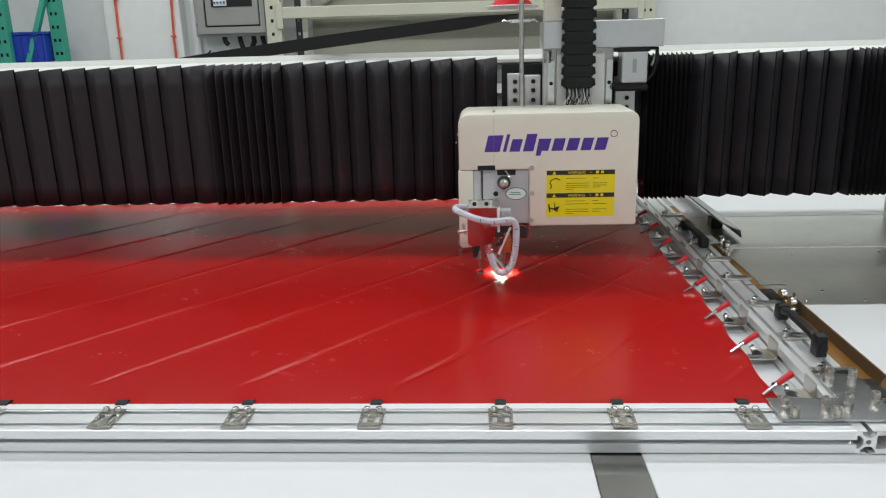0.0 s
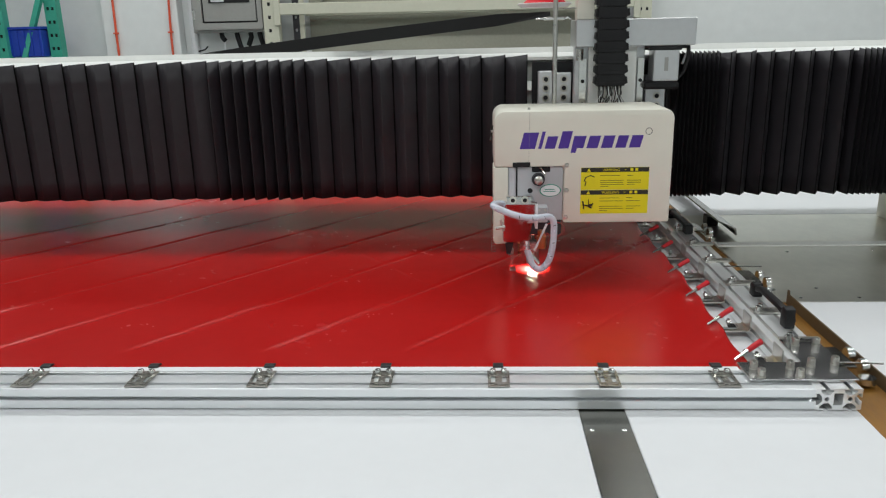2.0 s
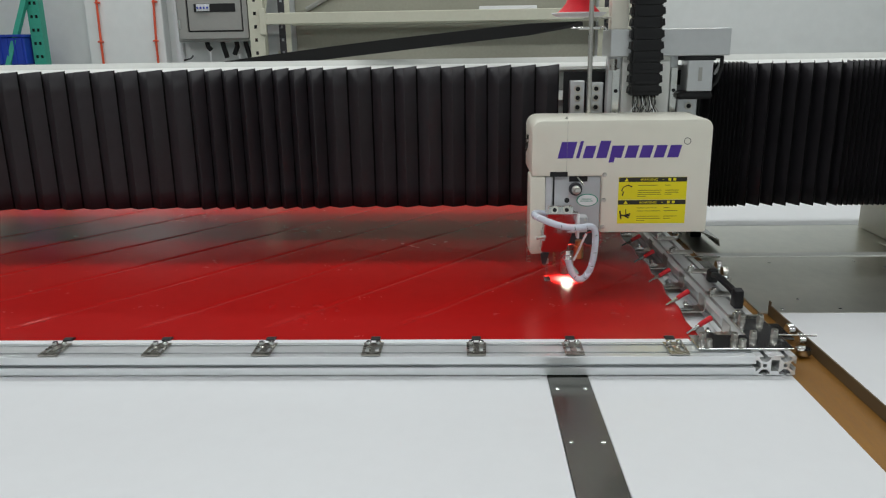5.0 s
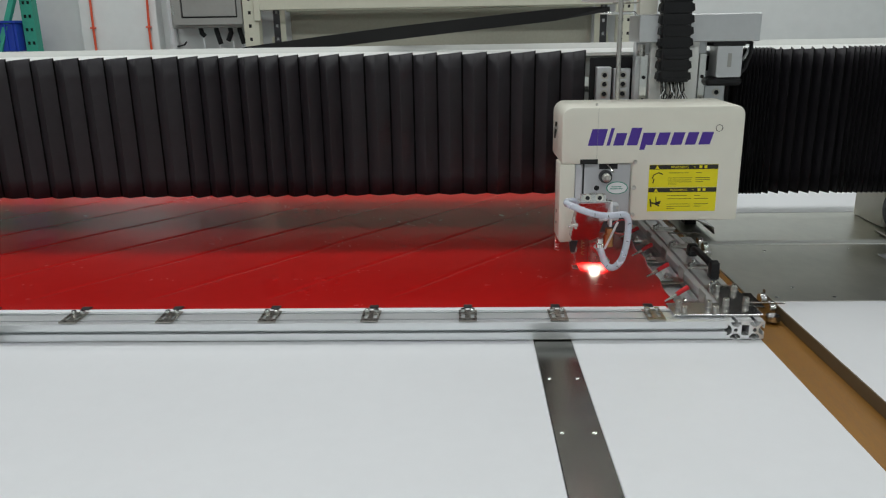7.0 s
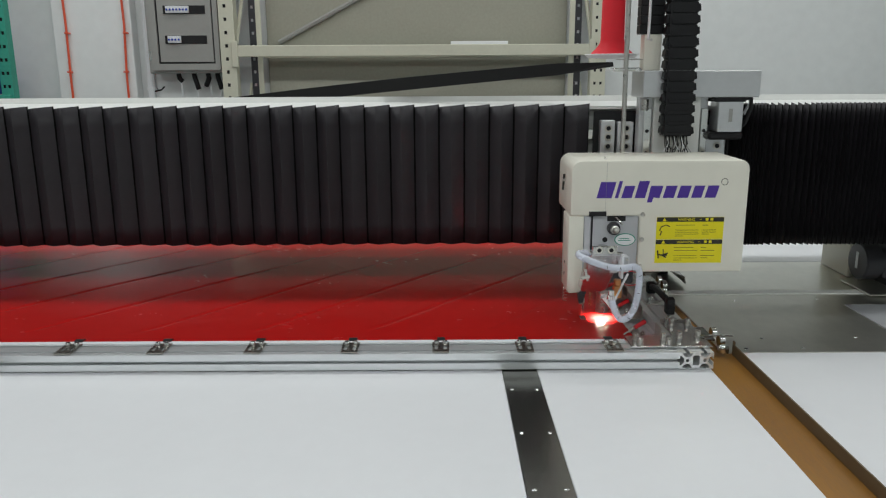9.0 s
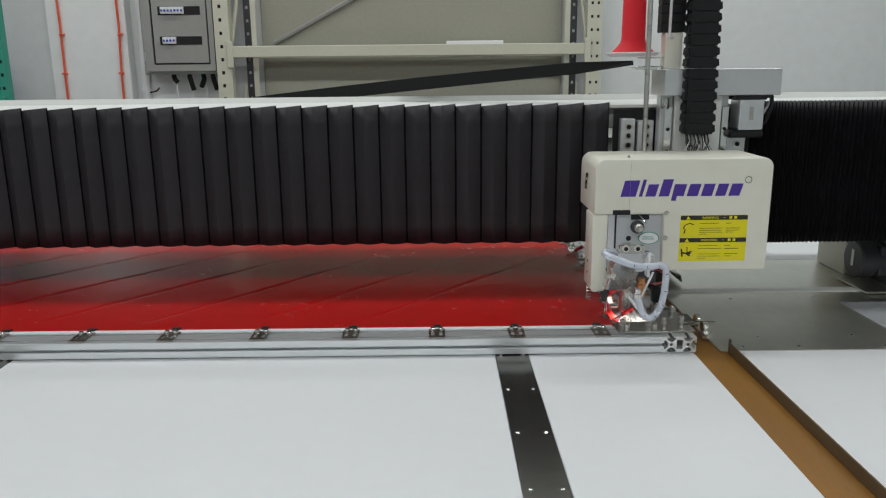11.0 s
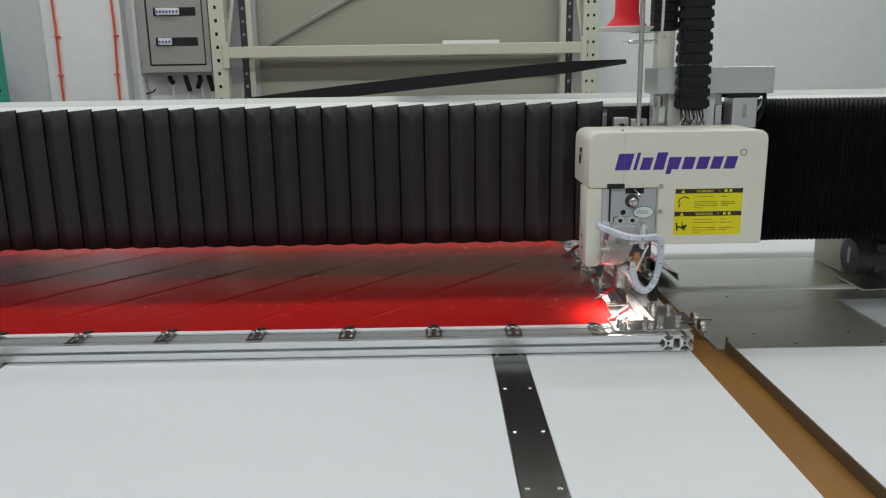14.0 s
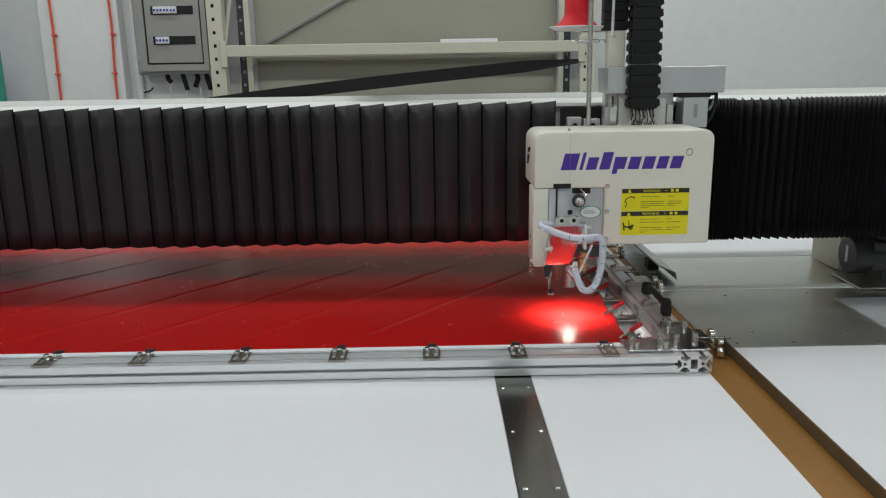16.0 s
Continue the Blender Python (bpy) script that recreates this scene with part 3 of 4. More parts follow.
    # guide rollers beside the side rail
    arm = part("roller_arm", box(0.4735, 0.512, 0.105, 0.195, RT - 0.012, RT - 0.006, 0.002), M_STEEL, t, at=(0.49, 0.1, RT))
    prof = [(0.005, 0), (0.014, 0.0), (0.0155, 0.002), (0.0155, 0.012), (0.014, 0.014), (0.008, 0.014), (0.008, 0.016), (0.004, 0.016)]
    ro = part("roller", lathe(prof, (0.530, 0.135, 0.872), "x", 18), M_CHROME, t, "small bright ball-bearing roller", smooth=True, at=(0.530, 0.135, 0.872))
    ho = part("flat_roller", lathe([(0.006, 0), (0.0155, 0), (0.0155, 0.012), (0.006, 0.012)], (0.528, 0.098, 0.856), "z", 18), M_CHROME, t, "small bright ball-bearing roller", smooth=True, at=(0.528, 0.098, 0.856))
    for dy in (0.495, 0.99):
        again(arm, (0.49, 0.1 + dy, RT))
        again(ho, (0.528, 0.098 + dy, 0.856))
    for y in (0.190, 0.630, 0.685, 1.125, 1.18):
        again(ro, (0.530, y, 0.872))
    return t


def sheet():
    """The stretched red sheet: a fine grid with diagonal creases."""
    x0, x1, y0, y1, st = -2.62, 0.322, 0.084, 1.75, 0.0048
    xa = -1.75
    xs = np.concatenate([np.linspace(x0, xa, 12)[:-1], np.arange(xa, x1 + 1e-6, st)])
    ys = np.arange(y0, y1 + 1e-6, st)
    X, Y = np.meshgrid(xs, ys)
    # scalloped free edge between the clamps
    w = (X - xa) / (x1 - xa)
    ph = (Y - 0.120) / 0.1785
    edge = 0.006 * np.sin(np.pi * ph) ** 2 + 0.004 * np.sin(7.1 * Y)
    corner = 0.008 * np.exp(-((Y - y0) / 0.08) ** 2)
    X2 = X + np.where(w > 0, w ** 6 * (0.008 - 1.2 * edge - corner), 0)
    Z = 0.0007 * np.sin(5 * X + 2) * np.sin(4 * Y) + 0.0004 * np.sin(17 * X + 6 * Y)
    for k in range(-1, 9):
        xk = -0.05 - 0.289 * k
        sl = 1.245 + 0.008 * k
        d = ((X - xk) * sl - (Y - 0.16)) / math.hypot(sl, 1)
        al = ((X - xk) + (Y - 0.16) * sl) / math.hypot(sl, 1)
        d = d + 0.0015 * np.sin(al * 6 + k)
        fade = np.clip(al / 0.05, 0, 1) * (0.75 + 0.25 * np.sin(al * 5 + 2.0 * k) ** 2)
        if k < 1:
            fade = fade * 0.4
        Z -= fade * (0.0027 * np.exp(-(d / 0.0058) ** 2) - 0.0004 * np.exp(-(d / 0.03) ** 2))
    # quilting lines the other way, in the far corner only
    for k in range(4):
        d = ((X - (0.573 - 0.28 * k)) * 1.31 + (Y - 0.16)) / 1.65
        up = np.clip((Y - 0.42) / 0.2, 0, 1) * np.clip((X + 0.62) / 0.15, 0, 1)
        Z -= up * 0.0008 * np.exp(-(d / 0.0058) ** 2)
    # sag and pull at the front clips
    pull = np.zeros_like(X)
    for c in CLIPS:
        pull += np.exp(-((X - c) / 0.022) ** 2)
    Z += 0.003 * pull * np.exp(-((Y - y0) / 0.03) ** 2)
    Y2 = Y + (0.006 * (1 - np.clip(pull, 0, 1)) - 0.003) * np.exp(-((Y - y0) / 0.03) ** 2)
    verts = np.stack([X2 - X2.min(), Y2, Z], -1).reshape(-1, 3)
    ny, nx = X.shape
    idx = np.arange(ny * nx).reshape(ny, nx)
    quads = np.stack([idx[:-1, :-1], idx[:-1, 1:], idx[1:, 1:], idx[1:, :-1]], -1).reshape(-1, 4)
    rim = np.concatenate([idx[0, :], idx[1:, -1], idx[-1, -2::-1], idx[-2:0:-1, 0]])
    low = verts[rim] - np.array((0, 0, 0.002))
    n0 = len(verts)
    k = np.arange(len(rim))
    k2 = (k + 1) % len(rim)
    skirt = np.stack([rim[k2], rim[k], n0 + k, n0 + k2], -1)
    verts = np.concatenate([verts, low])
    quads = np.concatenate([quads, skirt])
    me = bpy.data.meshes.new("fabric_sheet")
    me.from_pydata(verts.tolist(), [], quads.tolist())
    me.polygons.foreach_set("use_smooth", [True] * len(me.polygons))
    me.update()
    me.materials.append(M_RED)
    ob = new("fabric_sheet", me)
    ob.location = (float(X2.min()), 0, FAB)
    return tagged(ob, "glossy red vinyl sheet stretched in the clamping frame", "fabric")


# ---- the gantry over the table ----
def gantry():
    t = thing("gantry_beam", (0.0, 0.9, TOP), "white enamelled gantry beam across the table", "gantry")
    part("beam", box(-3.4, 1.62, 0.675, 0.95, 1.06, 1.415, 0.006), M_BEAM, t)
    # out of view; added so the sheet reflects its underside, not the wall
    part("rear_box", box(-3.4, 1.62, 0.9515, 1.14, 1.02, 1.40, 0.006), M_BEAM, t, "white enamelled rear of the beam")
    part("top_flange", prism([(0.645, 1.4155), (0.955, 1.4155), (0.955, 1.443), (0.951, 1.443), (0.945, 1.426), (0.645, 1.4235)], -3.4, 1.62, axis="x"), M_BEAM, t, "white top flange")
    part("linear_rail", box(-3.2, 1.5, 0.648, 0.6745, 1.33, 1.36, 0.002), M_CHROME, t, "ground steel linear rail")
    part("linear_rail", box(-3.2, 1.5, 0.648, 0.6745, 1.12, 1.15, 0.002), M_CHROME, t, "ground steel linear rail")
    part("leg", box(1.185, 1.60, 0.886, 1.07, TOP + 0.002, 1.0195, 0.004), M_CREAM, t, "cream enamelled gantry leg")
    part("foot", box(1.137, 1.64, 0.664, 0.838, TOP + 0.0042, TOP + 0.010, 0.002), M_STEEL_D, t, "steel foot plate")
    part("end_plate", box(1.262, 1.30, 0.60, 0.674, 1.0595, 1.42, 0.003), M_CREAM, t, "cream end plate")
    part("leg", box(-3.35, -2.95, 0.70, 1.07, TOP + 0.012, 1.0195, 0.006), M_CREAM, t, "cream enamelled gantry leg")
    m = thing("servo_motor", (1.22, 0.63, TOP + 0.012), "black servo motor on the gantry foot", "motor")
    y, z = 0.775, 0.936
    part("casing", lathe([(0.03, 0), (0.054, 0.001), (0.058, 0.006), (0.058, 0.05), (0.050, 0.054), (0.050, 0.20)], (1.148, y, z), "x", 32), M_MOTOR, m, smooth=True)
    part("body", box(1.206, 1.42, y - 0.046, y + 0.046, z - 0.046, z + 0.05, 0.008, seg=2), M_MOTOR, m, "grey-black motor body")
    part("nameplate", box(1.1465, 1.1475, y - 0.006, y + 0.007, z - 0.022, z + 0.03), M_WHITE, m, "small white nameplate")
    part("bracket", prism([(y - 0.05, TOP + 0.0105), (y + 0.06, TOP + 0.0105), (y + 0.06, z - 0.04), (y - 0.04, z - 0.042)], 1.24, 1.34, axis="x"), M_MOTOR, m)
    part("gearbox", box(1.206, 1.40, 0.56, 0.672, 1.002, 1.046, 0.006), M_MOTOR, m, "black gearbox block")
    part("gearbox_neck", box(1.225, 1.36, 0.5605, 0.80, 0.99, 1.0015, 0.003), M_MOTOR, m)
    return t


# ---- bellows: pleats of rigid leaves ----
LEAF = 0.05
Z0B, Z1B = 1.032, 1.431
YB = 0.643


# near-black fold edges: seam line plus the shade of the folds painted in
M_FOLD = mat("black_seam_and_fold_shade", (0.004, 0.004, 0.004), 0.9, vary=0.2, spec=0.1)


# widths of the two leaves of a pleat
WIDE, EVEN = (0.039, 0.043), (LEAF, LEAF)


def bellows(name, label, n, lengths, dark_folds=1):
    t = thing(name, (0, YB, Z0B), label, "bellows", "bellows covers")
    meshes = []
    for s in range(2):
        b = bmesh.new()
        span = lengths[s]
        rows_z, cols = 7, 7
        grid = []
        for i in range(rows_z + 1):
            row = []
            for j in range(cols + 1):
                u = span * j / cols
                if j == 1:
                    u = 0.0032 if s == 0 else 0.002
                elif j == cols - 1:
                    u = span - (0.002 if s == 0 else 0.0032)
                u += -0.0006 if j == 0 else 0.0006 if j == cols else 0
                bow = -0.0012 * math.sin(math.pi * j / cols) + 0.0007 * math.sin(3.1 * i + 2.1 * j + s) * min(1, j, cols - j)
                drop = 1 - (s + u / span) / 2
                z = Z0B + (Z1B - 0.007 * drop - Z0B) * i / rows_z
                row.append(b.verts.new((u, YB + bow, z)))
            grid.append(row)
        for i in range(rows_z):
            for j in range(cols):
                f = b.faces.new((grid[i][j], grid[i][j + 1], grid[i + 1][j + 1], grid[i + 1][j]))
                f.smooth = True
                # valley edge painted dark; with 2 the ridge edge too, shading squeezed pleats
                if j == (0 if s == 0 else cols - 1) or (dark_folds == 2 and j in (0, cols - 1)):
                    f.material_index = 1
        r = bmesh.ops.extrude_face_region(b, geom=b.faces[:])
        bmesh.ops.translate(b, verts=[g for g in r["geom"] if isinstance(g, bmesh.types.BMVert)], vec=(0, 0.0012, 0))
        bmesh.ops.recalc_face_normals(b, faces=b.faces[:])
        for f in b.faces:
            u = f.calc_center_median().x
            if (u < 0.003 and (s == 0 or dark_folds == 2)) or (u > span - 0.003 and (s == 1 or dark_folds == 2)):
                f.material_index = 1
        meshes.append(b)
    leaves = []
    proto = [part("leaf", meshes[s], M_BELL, t, at=(0, YB, Z0B)) for s in range(2)]
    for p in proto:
        p.data.materials.append(M_FOLD)
    leaves += proto
    for i in range(2, 2 * n):
        c = proto[i % 2].copy()
        scene.collection.objects.link(c)
        leaves.append(c)
    return leaves


def leaf_poses(pitches, x_start, lengths):
    """Poses, in the bellows' own space, of the leaves of pleats laid from x_start to the right."""
    out = []
    x = x_start
    for p in pitches:
        la, lb = lengths
        h = (p - (lb ** 2 - la ** 2) / p) / 2
        h = max(-la * 0.96, min(h, la * 0.98))
        d = math.sqrt(la ** 2 - h ** 2)
        # valley to ridge, then ridge to valley
        out.append(pose(x, 0, 0, 0, 0, -math.degrees(math.atan2(d, h))))
        out.append(pose(x + h, -d, 0, 0, 0, math.degrees(math.atan2(d, p - h))))
        x += p
    return out


XC0 = -0.3137          # carriage at the start
NA, NB, NC = 22, 8, 10
ND, NE, NF = 10, 7, 23


def left_pitches(hx):
    s = (hx - XC0) / 0.467
    c = 0.0608 + (0.072 - 0.0608) * s
    total = 0.823 + (hx - XC0)
    b = (total - NC * c) / NB
    wob = [0.0035 * math.sin(2.3 * i) for i in range(NB)]
    wc = [0.005 * math.sin(1.7 * i + 0.6) for i in range(NC)]
    m = sum(wob) / NB
    mc = sum(wc) / NC
    q = 1 - 0.8 * s
    near = [b] * NB
    return [0.07 + 0.003 * math.sin(1.9 * i) for i in range(NA)] + [n + (w - m) * min(1, b / 0.03) * q for n, w in zip(near, wob)] + [c + (w - mc) * q for w in wc]


def right_pitches(hx):
    s = (hx - XC0) / 0.467
    d = 0.0127 + (0.0085 - 0.0127) * s
    e = 0.062 + (0.012 - 0.062) * s
    total = 0.934 - (hx - XC0)
    f = (total - ND * d - NE * e) / NF
    return [d] * ND + [e + 0.004 * math.sin(2.2 * i) * (1 - s) for i in range(NE)] + [f] * NF


# ---- carriage (slides along the beam) ----
def carriage():
    t = thing("carriage", (0.4, 0.6, 1.07), "aluminium head carriage on the gantry beam", "carriage")
    yc = 0.612
    part("mount_plate", box(0.205, 0.245, yc, yc + 0.03, 1.10, 1.386, 0.002), M_CASE, t, "silver bearing plate")
    part("mount_plate", box(0.252, 0.297, yc, yc + 0.03, 1.10, 1.381, 0.002), M_CASE, t, "silver bearing plate")
    part("mount_plate", box(0.500, 0.556, yc, yc + 0.03, 1.10, 1.37, 0.002), M_CASE, t, "silver bearing plate")
    part("back_plate", box(0.19, 0.60, yc + 0.0305, yc + 0.034, 1.08, 1.41, 0.001), M_BLACK, t, "black back plate")
    bo = lathe([(0.0105, 0), (0.0105, 0.003), (0.0075, 0.0034), (0.007, 0.001), (0.001, 0.001)], (0, 0, 0), "y", 14)
    bolt = part("bolt", bo, M_NICKEL, t, smooth=True, at=(0, 0, 0))
    bolt.location = Vector((0.226, yc, 1.364)) - ORG[t]
    for x in (0.226, 0.276, 0.532):
        for z in (1.364, 1.340, 1.314, 1.288):
            if (x, z) != (0.226, 1.364):
                again(bolt, (x, yc, z))
    # flat near-black discs stand in for shade in the bolt sockets
    dk = part("bolt_recess", lathe([(0.0062, 0), (0.0062, 0.0006)], (0, -0.0036, 0), "y", 12), M_DARK, t, at=(0, 0, 0))
    dk.location = Vector((0.226, yc, 1.364)) - ORG[t]
    for x in (0.226, 0.276, 0.532):
        for z in (1.364, 1.340, 1.314, 1.288):
            if (x, z) != (0.226, 1.364):
                again(dk, (x, yc, z))
    # vertical slide column
    part("column", box(0.300, 0.487, 0.575, yc - 0.001, 1.05, 1.451, 0.002), M_CASE, t, "silver slide column")
    part("column_face", box(0.335, 0.462, 0.556, 0.5745, 1.05, 1.451, 0.002), M_BEAM, t, "pale column face")
    part("slide_rail", box(0.311, 0.330, 0.560, 0.5745, 1.05, 1.42, 0.001), M_CHROME, t, "ground slide rail")
    part("slide_rail", box(0.466, 0.484, 0.560, 0.5745, 1.05, 1.42, 0.001), M_CHROME, t, "ground slide rail")
    rb = part("rail_bolt", lathe([(0.005, 0), (0.005, 0.001)], (0, 0, 0), "y", 12), M_DARK, t, at=(0, 0, 0))
    rb.location = Vector((0.3205, 0.5598, 1.30)) - ORG[t]
    for x, z in ((0.3205, 1.36), (0.475, 1.30), (0.475, 1.36), (0.3205, 1.24), (0.475, 1.24)):
        again(rb, (x, 0.5598, z))
    part("spring_stop", lathe([(0.010, 0), (0.010, 0.03)], (0.311, 0.56, 1.415), "z", 12), M_NICKEL, t, smooth=True)
    part("top_block", box(0.297, 0.609, 0.533, 0.662, 1.450, 1.520, 0.002), M_CASE, t, "brushed silver top block")
    m = part("lift_motor", box(0.503, 0.570, 0.536, 0.606, 1.358, 1.4495, 0.004, seg=2), M_CASE, t, "silver square motor")
    part("motor_flange", box(0.490, 0.575, 0.534, 0.610, 1.438, 1.4497, 0.002), M_BLACK, m, "black flange")
    part("motor_cap", box(0.480, 0.573, 0.534, 0.612, 1.337, 1.3575, 0.006), M_BLACK, m, "black end cap")
    part("motor_mark", box(0.531, 0.541, 0.5350, 0.5356, 1.385, 1.42), M_BOX, m, "grey printed mark")
    part("motor_cable", tube([(0.574, 0.58, 1.36), (0.592, 0.575, 1.38), (0.60, 0.565, 1.42), (0.598, 0.56, 1.445), (0.578, 0.56, 1.447)], 0.0055, seg=8), M_BLACK, m, "black motor cable", smooth=True)
    part("motor_cable", tube([(0.574, 0.57, 1.44), (0.590, 0.56, 1.452), (0.600, 0.57, 1.435), (0.594, 0.60, 1.40)], 0.004, seg=8), M_WHITE, m, "white motor cable", smooth=True)
    part("drop_cable", tube([(0.560, 0.606, 1.34), (0.562, 0.608, 1.2), (0.56, 0.609, 1.1)], 0.0025, seg=6), M_BLACK, m)
    part("chain_post", box(0.300, 0.347, 0.56, 0.60, 1.5205, 1.614, 0.002), M_CREAM, t, "cream sheet-metal post")
    part("post_screw", lathe([(0.0035, 0), (0.0035, 0.002)], (0.318, 0.5595, 1.60), "y", 10), M_NICKEL, t)
    # second run of the cable chain behind
    lk = part("chain_link", box(0.288, 0.352, 0.561, 0.60, 1.6152, 1.6388, 0.0015), M_BLACK, t, "black chain link", at=(0.32, 0.58, 1.615))
    for i in range(1, 14):
        again(lk, (0.32, 0.58, 1.615 + 0.024 * i))
    part("chain_cable", tube([(0.31, 0.5585, 1.60), (0.312, 0.5575, 1.9)], 0.004, seg=6), M_WHITE, t, "thin cable in the chain")
    # long black cable sleeve leading back over the beam
    b = bmesh.new()
    secs = []
    p0, p1 = Vector((0.238, 0.665, 1.538)), Vector((-1.49, 1.475, 1.352))
    for i in range(13):
        k = i / 12
        c = p0.lerp(p1, k) + Vector((0, 0, 0.010 * math.sin(math.pi * k)))
        hh = 0.0155 + 0.004 * min(1, k * 3)
        if i == 0:
            hh = 0.006
        secs.append([b.verts.new(c + Vector(o)) for o in ((0, -0.03, -hh), (0, 0.03, -hh), (0, 0.035, hh), (0, -0.02, hh))])
    for a, c in zip(secs, secs[1:]):
        for k in range(4):
            b.faces.new((a[k], a[(k + 1) % 4], c[(k + 1) % 4], c[k]))
    b.faces.new(secs[0][::-1])
    b.faces.new(secs[-1])
    bmesh.ops.recalc_face_normals(b, faces=b.faces[:])
    part("cable_sleeve", b, M_SLEEVE, t, "long black cloth cable sleeve")
    return t


# ---- sewing head (slides along the beam and lifts) ----
def cover_outline():
    x0, x1, zt = 0.076, 0.511, 1.309
    pts = [(0.248, 1.029), (x1, 1.029)]
    pts += [(x1 - 0.024 + 0.024 * math.cos(radians(a)), zt - 0.024 + 0.024 * math.sin(radians(a))) for a in range(0, 91, 15)]
    pts += [(x0 + 0.026 + 0.026 * math.cos(radians(a)), zt - 0.026 + 0.026 * math.sin(radians(a))) for a in range(90, 181, 15)]
    pts += [(x0, 1.172), (0.248, 1.172)]
    return pts


def brand_strokes(t, yf):
    """The maker's mark as plain slanted shapes."""
    x, z = 0.139, 1.217
    widths = ((0.042, 0.040), (0.013, 0.042), (0.030, 0.030), (0.030, 0.042), (0.033, 0.030), (0.032, 0.030), (0.032, 0.030), (0.030, 0.030), (0.032, 0.030))
    for i, (w, h) in enumerate(widths):
        k = 0.20
        lo = z - (0.011 if i == 4 else 0)
        hi = z + h
        outer = [(x + (lo - z) * k, lo), (x + (w - 0.005 if i != 4 else 0.012) + (lo - z) * k, lo), (x + w - 0.003 + h * k * (0.5 if i == 4 else 1), (z + h * 0.6) if i == 4 else hi), (x + 0.002 + h * k, hi)]
        if i == 4:
            outer = [(x + (lo - z) * k, lo), (x + 0.012 + (lo - z) * k, lo), (x + 0.013, z + 0.001), (x + w - 0.005, z), (x + w - 0.003 + h * k, hi), (x + h * k, hi)]
        part("brand_stroke", prism(outer, yf - 0.0008, yf - 0.0001), M_PURP, t, "purple printed mark")
        x += w + 0.0028
    ring = disc(0.4505, 1.256, 0.0085, 20)
    part("brand_ring", prism(ring, yf - 0.0007, yf - 0.0001, holes=[disc(0.4505, 1.256, 0.0072, 20)[::-1]]), M_INK, t, "thin printed ring")


def sticker(t, x0, x1, z0, z1, yf, first):
    s = part("warning_sticker", box(x0, x1, yf - 0.0008, yf - 0.0001, z0, z1), M_YEL, t, "yellow warning sticker")
    band = z1 - 0.0115
    part("sticker_band", box(x0 + 0.0005, x1 - 0.0005, yf - 0.0012, yf - 0.0009, band, z1 - 0.0005), M_INK, s, "black header band")
    part("triangle", prism([(x0 + 0.014, band + 0.0015), (x0 + 0.024, band + 0.0015), (x0 + 0.019, z1 - 0.0015)], yf - 0.0016, yf - 0.0013), M_YEL, s)
    letters("WARNING", 0.0088, (x0 + 0.052, yf - 0.0015, band + 0.0024), M_YEL, s)
    part("mark", box(x0 + 0.106, x0 + 0.110, yf - 0.0016, yf - 0.0013, band + 0.005, band + 0.0062), M_YEL, s)
    for a in (0.120, 0.132):
        part("mark", box(x0 + a, x0 + a + 0.007, yf - 0.0016, yf - 0.0013, band + 0.0026, band + 0.009), M_YEL, s)
    # print lines: bars
    h = band - z0
    rowsz = [0.80, 0.52, 0.40, 0.29, 0.18] if first else [0.82, 0.66, 0.38, 0.26, 0.15]
    for i, f in enumerate(rowsz):
        w1 = (0.048, 0.058, 0.056, 0.058, 0.020)[i]
        part("print_line", box(x0 + 0.047, x0 + 0.047 + w1, yf - 0.0012, yf - 0.0009, z0 + h * f - 0.0005, z0 + h * f + 0.0005), M_INK, s)
        w2 = (0.014, 0.034, 0.034, 0.018, 0.0)[i]
        if w2:
            part("print_line", box(x0 + 0.113, x0 + 0.113 + w2, yf - 0.0012, yf - 0.0009, z0 + h * f - 0.0006, z0 + h * f + 0.0006), M_INK, s)
    # pictogram
    if first:
        pts = [(x0 + 0.010, yf - 0.0011, z0 + 0.010), (x0 + 0.013, yf - 0.0011, z0 + 0.020), (x0 + 0.008, yf - 0.0011, z0 + 0.022), (x0 + 0.012, yf - 0.0011, z0 + 0.031), (x0 + 0.023, yf - 0.0011, z0 + 0.036), (x0 + 0.033, yf - 0.0011, z0 + 0.032)]
        part("pictogram", tube(pts, 0.0013, seg=6), M_INK, s)
    else:
        b = tube([(x0 + 0.006, yf - 0.0011, z0 + 0.032), (x0 + 0.009, yf - 0.0011, z0 + 0.012)], 0.0018, seg=6)
        for a, c in ((0.030, 0.020), (0.032, 0.025), (0.028, 0.014)):
            tube([(x0 + 0.008, yf - 0.0011, z0 + 0.022), (x0 + 0.018, yf - 0.0011, z0 + 0.020), (x0 + a, yf - 0.0011, z0 + c)], 0.0020, b, 6)
        tube([(x0 + 0.020, yf - 0.0011, z0 + 0.036), (x0 + 0.021, yf - 0.0011, z0 + 0.022)], 0.0011, b, 6)
        part("pictogram", b, M_INK, s)


M_BRUSHED = mat("satin_bracket_metal", (0.66, 0.66, 0.67), 0.24, 1.0, vary=0.06, scale=20, bump=0.04)


